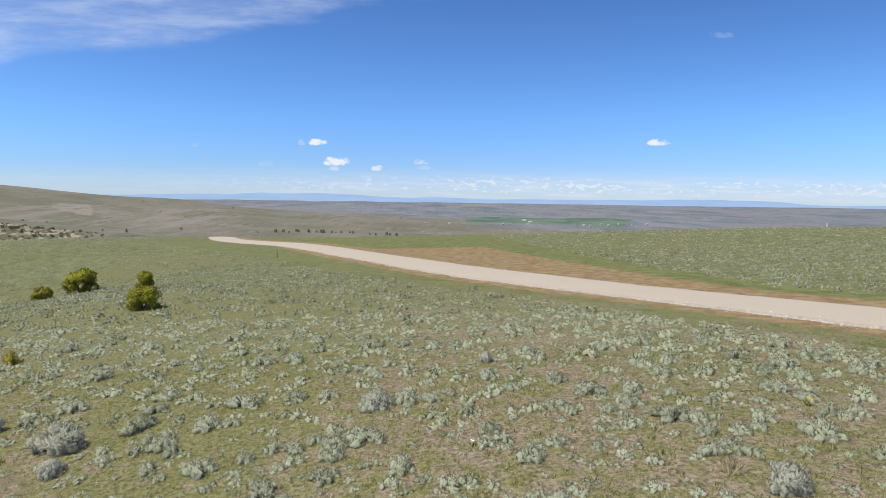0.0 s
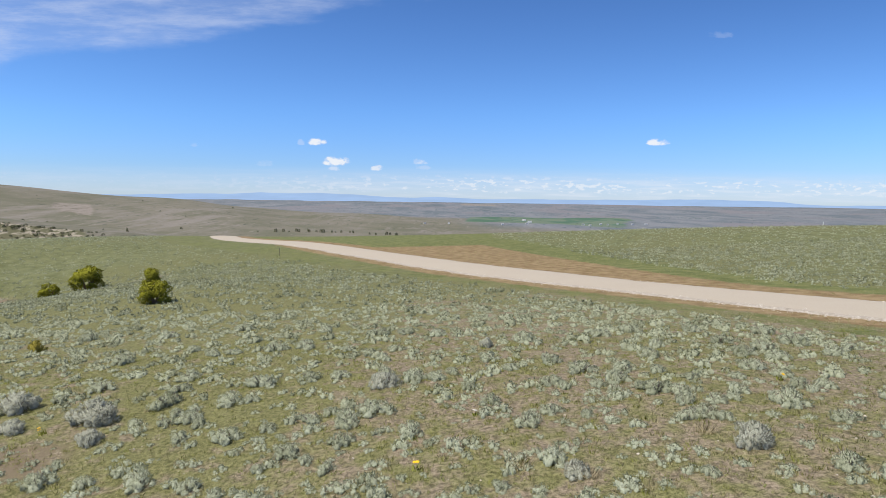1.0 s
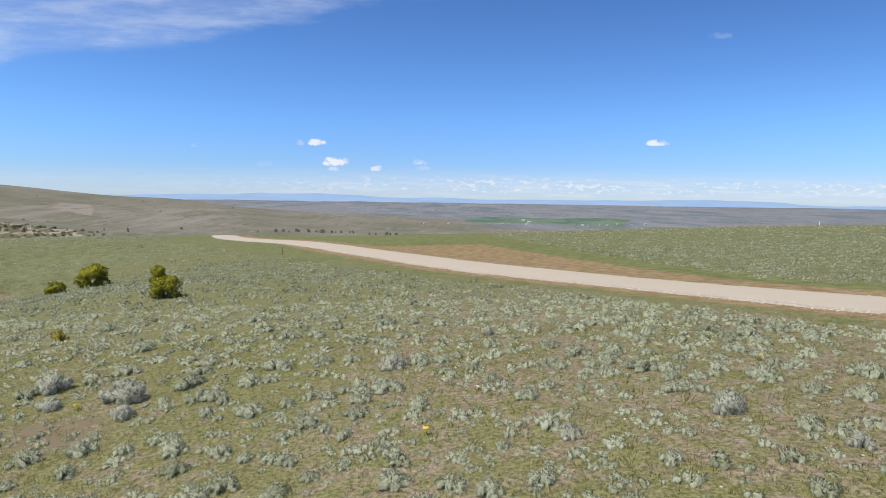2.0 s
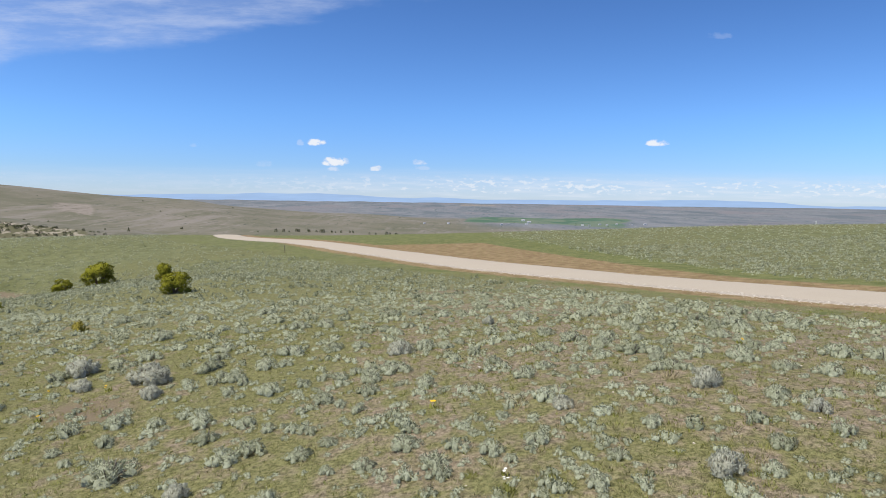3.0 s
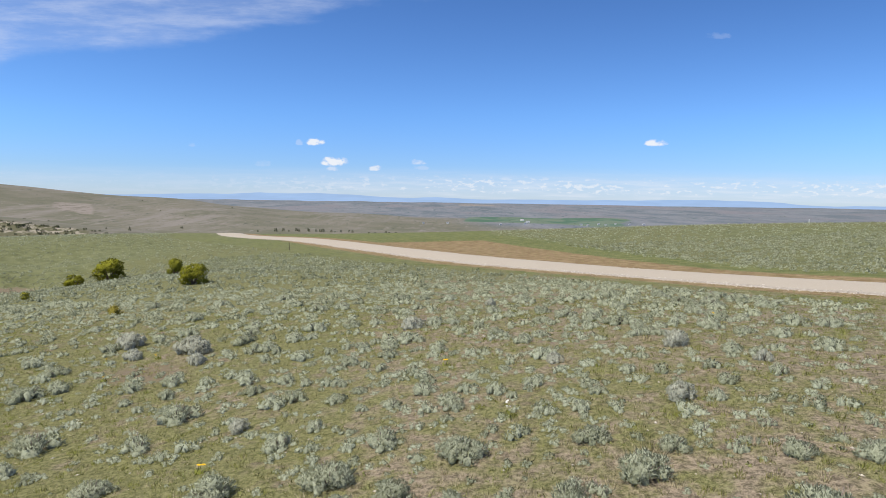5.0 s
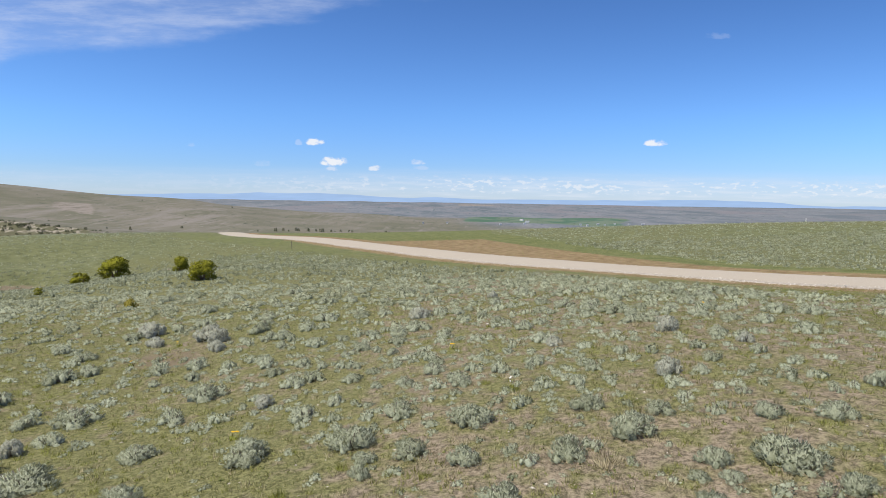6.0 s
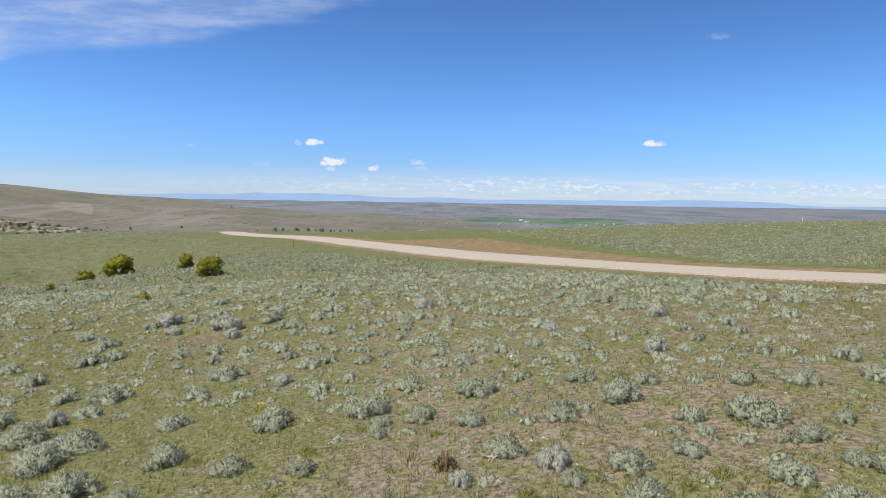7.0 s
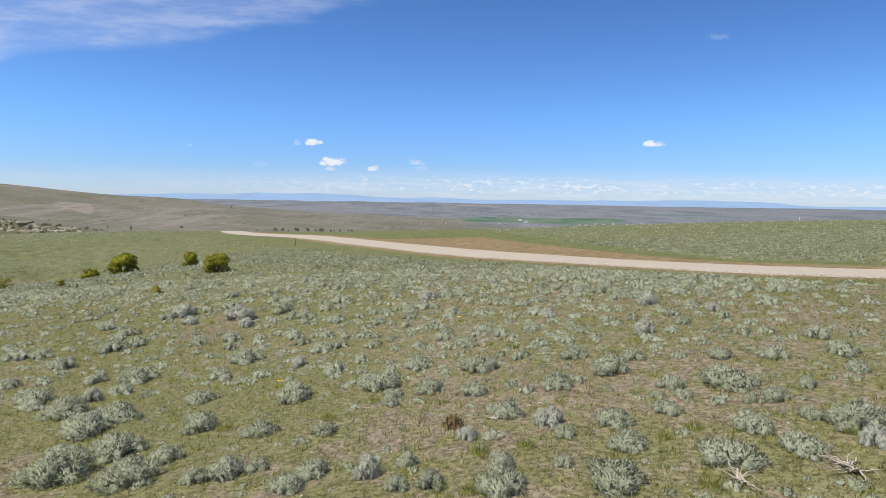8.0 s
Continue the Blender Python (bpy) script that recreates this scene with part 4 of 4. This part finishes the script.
juniper(-21.9, 39.7, 2.45, 1.80, 1, "bushy yellow-green juniper with dark shaded base")
juniper(-36.9, 67.4, 2.3, 2.45, 2, "small yellow-green juniper half hidden behind a rise")
juniper(-56.3, 84.4, 5.0, 4.2, 3, "broad olive-green juniper at the edge of a gully")
juniper(-60.5, 82.1, 3.2, 2.5, 4, "loose light-green juniper bush in the gully")
juniper(-36.0, 39.2, 0.8, 0.7, 6, "low yellow-green juniper seedling among sagebrush", None, 700, 0.13)
juniper(-45.4, 44.3, 1.9, 1.3, 7, "spreading yellow-green juniper bush on the slope", None, 1400)


# ---- rabbitbrush and a russet shrub ----
def low_shrub(name, x, y, wide, tall, mat, seed, label):
    v, q, k = full_bush(seed, 300, 4, 0.10, 0.025, 8, 0.6)
    ob = thing(name, label, "shrub")
    part("foliage", mesh_from("foliage", v, 3, [mat], dict(tone=0.6 * k), q), ob)
    part("stem", STEMS[seed % 3], ob, "thin brown stem")
    ob.matrix_basis = Matrix.LocRotScale((x, y, gz(x, y) - 0.02), Euler((0, 0, seed)), (wide, wide, tall))


low_shrub("rabbitbrush", -19.6, 24.4, 0.85, 1.0, RABBIT, 41, "small yellow-brown rabbitbrush among the sage")
low_shrub("shrub", -1.16, -0.62, 0.40, 0.50, RUSSET, 42, "withered russet-brown shrub beside dry grass")


# ---- single grass tufts ----
def grass_tuft(x, y, size, seed, mat, label, group):
    v, q = tuft_shape(seed, 220, 0.6, 0.9, 0.030)
    ob = thing("grass_tuft", label, "grass tuft", group)
    part("grass_blade", mesh_from("grass_blade", v, 3, [mat], None, q), ob)
    ob.matrix_basis = Matrix.LocRotScale((x, y, gz(x, y)), Euler((0, 0, seed)), (size, size, size * 0.75))


GREEN_TUFTS = [(-1.33, 1.19), (0.0, -1.8), (-1.01, -3.11), (-0.76, -1.9), (2.26, -1.9), (2.86, -1.69), (2.16, -3.6), (5.01, -2.3), (-2.91, 1.9),
               (-3.82, 0.85), (-1.89, -2.31), (-6.08, 1.05), (-14.38, 9.62), (-13.07, 10.1), (0.15, 6.04), (0.75, 5.16), (4.03, 4.05)]
for i, (x, y) in enumerate(GREEN_TUFTS):
    grass_tuft(x, y, (0.17, 0.22, 0.19, 0.25)[i % 4], 600 + i, FRESH, "fresh yellow-green grass tuft on bare soil", "green grass tufts")
STRAW_TUFTS = [(2.77, 8.81), (2.87, 2.48), (1.72, 0.75), (-1.79, -0.14), (1.51, 9.64), (5.76, 10.39)]
for i, (x, y) in enumerate(STRAW_TUFTS):
    grass_tuft(x, y, (0.30, 0.36, 0.33)[i % 3], 640 + i, STRAW, "pale straw-coloured bunchgrass tuft", "dry grass tufts")


# ---- wildflowers ----
def wildflower(x, y, size, seed, white=False):
    r = random.Random(seed)
    v, q = tuft_shape(seed, 16, 0.5, 0.9, 0.30)
    label = "white wildflower cluster among low green leaves" if white else "yellow balsamroot flower above broad green leaves"
    ob = thing("wildflower", label, "flower", "white wildflowers" if white else "yellow wildflowers")
    part("leaves", mesh_from("leaf", v, 3, [FRESH], None, q), ob)
    for k in range(3 if white else 2):
        bm = bmesh.new()
        at = Vector((r.uniform(-0.35, 0.35), r.uniform(-0.35, 0.35), r.uniform(0.9, 1.25)))
        for j in range(11):
            a = j * 2 * math.pi / 11
            reach, half = 0.30, 0.085
            c, s = math.cos(a), math.sin(a)
            foot, tip = at + Vector((c * 0.05, s * 0.05, 0)), at + Vector((c * reach, s * reach, 0.07))
            mid = at + Vector((c * reach * 0.6, s * reach * 0.6, 0.06))
            bm.faces.new([bm.verts.new(p) for p in (foot, mid + Vector((-s * half, c * half, 0)), tip, mid + Vector((s * half, -c * half, 0)))])
        bmesh.ops.create_icosphere(bm, subdivisions=1, radius=0.09, matrix=Matrix.Translation(at + Vector((0, 0, 0.03))))
        part("flower_head", from_bm("flower_head", bm, WHITE_PETAL if white else PETAL), ob, "white petals" if white else "bright yellow petals")
    ob.matrix_basis = Matrix.LocRotScale((x, y, gz(x, y)), Euler((0.15, -0.1, seed)), (size, size, size))


WHITE_PETAL = plain("white_petal", (0.80, 0.80, 0.72), 0.6, 40.0, 0.1)
for i, (x, y) in enumerate([(-5.88, 4.3), (-12.42, 11.67), (-13.65, 13.88), (-11.77, 14.1), (-0.66, 10.0), (9.5, 13.78)]):
    wildflower(x, y, 0.17, 700 + i)
for i, (x, y) in enumerate([(0.75, 5.5), (0.77, 12.7), (0.78, 5.84)]):
    wildflower(x, y, 0.12, 720 + i, True)


# ---- dead sagebrush wood ----
def dead_wood(x, y, size, seed):
    r = random.Random(seed)
    ob = thing("dead_branch", "bleached grey tangle of dead sagebrush roots on bare soil", "dead wood", "dead wood on the ground")
    for k in range(16):
        bm = bmesh.new()
        a = r.uniform(0, 6.28)
        p = Vector((r.uniform(-0.08, 0.08), r.uniform(-0.08, 0.08), 0.05))
        thick = r.uniform(0.014, 0.028)
        for j in range(5):
            a += r.uniform(-0.6, 0.6)
            q = p + Vector((math.cos(a) * 0.09, math.sin(a) * 0.09, r.uniform(-0.04, 0.07)))
            q.z = max(q.z, 0.02)
            rot = (q - p).to_track_quat("Z", "Y").to_matrix().to_4x4()
            bmesh.ops.create_cone(bm, segments=6, radius1=thick, radius2=thick * 0.8, depth=(q - p).length * 1.1, matrix=Matrix.Translation((p + q) / 2) @ rot)
            p, thick = q, thick * 0.8
        part("branch", from_bm("branch", bm, GREY_WOOD, True), ob)
    ob.matrix_basis = Matrix.LocRotScale((x, y, gz(x, y)), Euler((0, 0, seed)), (size, size, size))


GREY_WOOD = plain("bleached_wood", (0.40, 0.345, 0.27), 0.9, 50.0, 0.35)
dead_wood(2.63, -3.52, 0.62, 1)
dead_wood(4.16, -3.50, 0.85, 2)
dead_wood(-0.35, -0.30, 0.55, 3)


# ---- stones ----
def stones(name, xy, size, label, seed):
    rng = np.random.default_rng(seed)
    base = np.array([(1, 0, 0), (-1, 0, 0), (0, 1, 0), (0, -1, 0), (0, 0, 0.7), (0, 0, -0.5)], float)
    tri = np.array([(0, 2, 4), (2, 1, 4), (1, 3, 4), (3, 0, 4), (2, 0, 5), (1, 2, 5), (3, 1, 5), (0, 3, 5)])
    n = len(xy)
    a = rng.uniform(0, 6.28, n)
    shape = base[None] * rng.uniform(0.6, 1.2, (n, 6, 1)) * size[:, None, None] * np.array([1.0, 0.75, 0.7])
    c, s = np.cos(a)[:, None], np.sin(a)[:, None]
    z = ground_z(xy[:, 0], xy[:, 1])
    off = road_offset(xy[:, 0], xy[:, 1])
    z = z + np.where(np.abs(off) < ROAD_HALF, 0.07 + 0.13 * (1 - (off / ROAD_HALF) ** 2), 0)
    v = np.stack([shape[..., 0] * c - shape[..., 1] * s + xy[:, 0][:, None], shape[..., 0] * s + shape[..., 1] * c + xy[:, 1][:, None], shape[..., 2] + z[:, None]], -1)
    f = (tri[None] + np.arange(n)[:, None, None] * 6).reshape(-1, 3)
    return tagged(new(name, mesh_from(name, v.reshape(-1, 3), f, [STONE])), label, "stones", kind="stuff")


xy = fan(rng, -9, 16, 1500)
stones("stones", xy, np.clip(rng.lognormal(-3.9, 0.5, len(xy)), 0.008, 0.06), "small pale stones scattered on the soil", 51)
line = ROAD[20:150]
k = rng.integers(0, len(line) - 1, 5200)
f = rng.uniform(0, 1, len(k))[:, None]
way = line[k + 1] - line[k]
at = line[k] * (1 - f) + line[k + 1] * f
way = way / np.linalg.norm(way, axis=1)[:, None]
gap = np.where(rng.uniform(0, 1, len(k)) < 0.75, rng.normal(-4.1, 0.45, len(k)), rng.normal(4.1, 0.4, len(k)))
xy = at + np.stack([way[:, 1], -way[:, 0]], -1) * gap[:, None]
stones("roadside_gravel", xy, np.clip(rng.lognormal(-3.2, 0.45, len(xy)), 0.02, 0.13), "loose pale gravel along the road's edge", 52)


# ---- posts ----
def marker_post(x, y, tall, thick, mat, label, cap):
    ob = thing("marker_post", label, "post")
    bm = bmesh.new()
    bmesh.ops.create_cone(bm, segments=10, radius1=thick, radius2=thick * 0.92, depth=tall + 0.2, matrix=Matrix.Translation((0, 0, tall / 2 - 0.1)))
    part("post", from_bm("post", bm, mat), ob)
    bm = bmesh.new()
    bmesh.ops.create_cone(bm, segments=10, radius1=thick * 1.25, radius2=thick * 0.7, depth=cap, cap_ends=True, matrix=Matrix.Translation((0, 0, tall + cap / 2 - 0.005)))
    part("cap", from_bm("cap", bm, mat), ob)
    ob.matrix_basis = pose(x, y, gz(x, y), 1.0, -1.5, 20)


marker_post(-31.0, 102.2, 1.5, 0.06, POST_WOOD, "thin dark wooden marker post beside the road", 0.05)
marker_post(93.7, 133.4, 0.9, 0.07, HOUSE_WALL, "white painted marker post on the sagebrush rise", 0.08)


# ---- far trees, shrubs and houses ----
def far_tree_meshes(seed, tall):
    rng = np.random.default_rng(seed)
    n = 190
    h = rng.uniform(0.08, 1.0, n)
    a = rng.uniform(0, 6.28, n)
    k = ((1 - h) ** 0.8 if tall else np.sqrt(np.clip(1 - (h * 1.25 - 0.35) ** 2, 0.02, 1))) * 0.42 * rng.uniform(0.5, 1.0, n)
    p = np.stack([np.cos(a) * k, np.sin(a) * k, h * 0.92], -1)
    d = np.stack([np.cos(a), np.sin(a), np.full(n, 0.4)], -1)
    crown = blades(rng, p, d + rng.normal(0, 0.4, (n, 3)), rng.uniform(0.10, 0.20, n), rng.uniform(0.08, 0.14, n), d)
    bm = bmesh.new()
    bmesh.ops.create_cone(bm, segments=6, radius1=0.05, radius2=0.015, depth=0.8, matrix=Matrix.Translation((0, 0, 0.32)))
    return mesh_from("crown", crown[0], 4, [DARK_JUNIPER], None, crown[1]), from_bm("trunk", bm, BARK)


def far_tree(label, group, tall):
    ob = thing("juniper", label, "juniper", group)
    crown, trunk = far_tree_meshes(80 + tall, tall)
    part("crown", crown, ob)
    part("trunk", trunk, ob)
    return ob


def set_out(ob, places, wide, tall, seed):
    r = random.Random(seed)
    for i, (x, y) in enumerate(places):
        k = r.uniform(0.55, 1.35)
        m = Matrix.LocRotScale((x, y, gz(x, y) - 0.2), Euler((0, 0, r.uniform(0, 6))), (wide * k, wide * k, tall * k))
        other = copy_thing(ob, m) if i else ob
        other.matrix_basis = m


set_out(far_tree("dark green upright juniper on a far knoll", "", 1), [(-247, 427)], 3.4, 5.6, 1)
set_out(far_tree("small dark juniper on a far knoll", "", 0), [(-257, 413)], 1.8, 2.4, 1)
ROW = [(-209, 684), (-194, 690), (-188, 702), (-183, 696), (-174, 708), (-170, 697), (-162, 702), (-156, 700), (-152, 696), (-142, 701), (-138, 704),
       (-131, 707), (-121, 713), (-116, 708), (-92, 689), (-83, 680), (-66, 688), (-57, 679), (-70, 684), (-202, 693)]
set_out(far_tree("dark juniper in a loose row across the far slope", "junipers across the far slope", 0), ROW, 3.2, 3.8, 2)
r = random.Random(9)
SHRUBS = []
for i in range(170):
    u, d = r.uniform(-0.86, -0.62), r.uniform(414, 466)
    SHRUBS.append((u * d / math.hypot(1, u), d / math.hypot(1, u)))
set_out(far_tree("dark shrub on the pale eroded bluff", "shrubs on the pale bluff", 0), SHRUBS, 2.0, 1.4, 3)
SPECKS = []
for i in range(9):
    u, d = r.uniform(-0.84, -0.3), r.uniform(700, 1150)
    SPECKS.append((u * d / math.hypot(1, u), d / math.hypot(1, u)))
set_out(far_tree("lone dark juniper on the far hillside", "junipers on the far hillside", 0), SPECKS, 2.6, 2.2, 4)

# tree lines and scattered groves in the basin
g = np.random.default_rng(77)
n = 260
u_at, d_at = g.uniform(-0.12, 0.82, n), np.sqrt(g.uniform(1100 ** 2, 2900 ** 2, n))
row = g.uniform(0, 1, n) < 0.55
d_at = np.where(row, np.round(d_at / 210) * 210 + g.normal(0, 5, n), d_at)
xy = np.stack([u_at * d_at / np.hypot(1, u_at), d_at / np.hypot(1, u_at)], -1)
scatter("valley_trees", REMOTE, xy, g.uniform(2.5, 6.5, n), g.uniform(0, 1, n), [VALLEY_TREE], "dark tree lines and groves in the far basin", "trees", 37, corners=3)


def house(x, y, long, deep, tall, turn):
    ob = thing("house", "small white farm building in the valley fields", "house", "houses in the valley")
    bm = bmesh.new()
    bmesh.ops.create_cube(bm, size=1.0, matrix=Matrix.Translation((0, 0, tall / 2 - 0.5)) @ Matrix.Diagonal((long, deep, tall + 1, 1)))
    part("wall", from_bm("wall", bm, HOUSE_WALL), ob)
    bm = bmesh.new()
    e = 0.5
    lo, hi = tall + 0.02, tall + deep * 0.32
    a = [bm.verts.new(v) for v in ((-long / 2 - e, -deep / 2 - e, lo), (long / 2 + e, -deep / 2 - e, lo), (long / 2 + e, 0, hi), (-long / 2 - e, 0, hi),
                                   (-long / 2 - e, deep / 2 + e, lo), (long / 2 + e, deep / 2 + e, lo))]
    for f in ((0, 1, 2, 3), (3, 2, 5, 4), (0, 3, 4), (1, 5, 2), (0, 4, 5, 1)):
        bm.faces.new([a[i] for i in f])
    part("roof", from_bm("roof", bm, HOUSE_ROOF), ob, "grey pitched roof")
    for k in (-0.28, 0.22):
        bm = bmesh.new()
        bmesh.ops.create_cube(bm, size=1.0, matrix=Matrix.Translation((k * long, -deep / 2 - 0.02, tall * 0.5)) @ Matrix.Diagonal((long * 0.12, 0.12, tall * 0.3, 1)))
        part("window", from_bm("window", bm, HOUSE_ROOF), ob, "dark window")
    ob.matrix_basis = pose(x, y, gz(x, y), 0, 0, turn)


for i, (x, y, long) in enumerate([(232, 1556, 16), (123, 1120, 7), (188, 1215, 9), (340, 1320, 10), (350, 1295, 8), (398, 1374, 9), (409, 1352, 7), (13, 1087, 6),
                                  (-34, 1048, 6), (557, 1495, 12), (205, 1286, 14), (452, 1410, 8), (500, 1440, 9)]):
    house(x, y, long * 0.62, long * 0.4, 2.4, (i * 37) % 50 - 25)
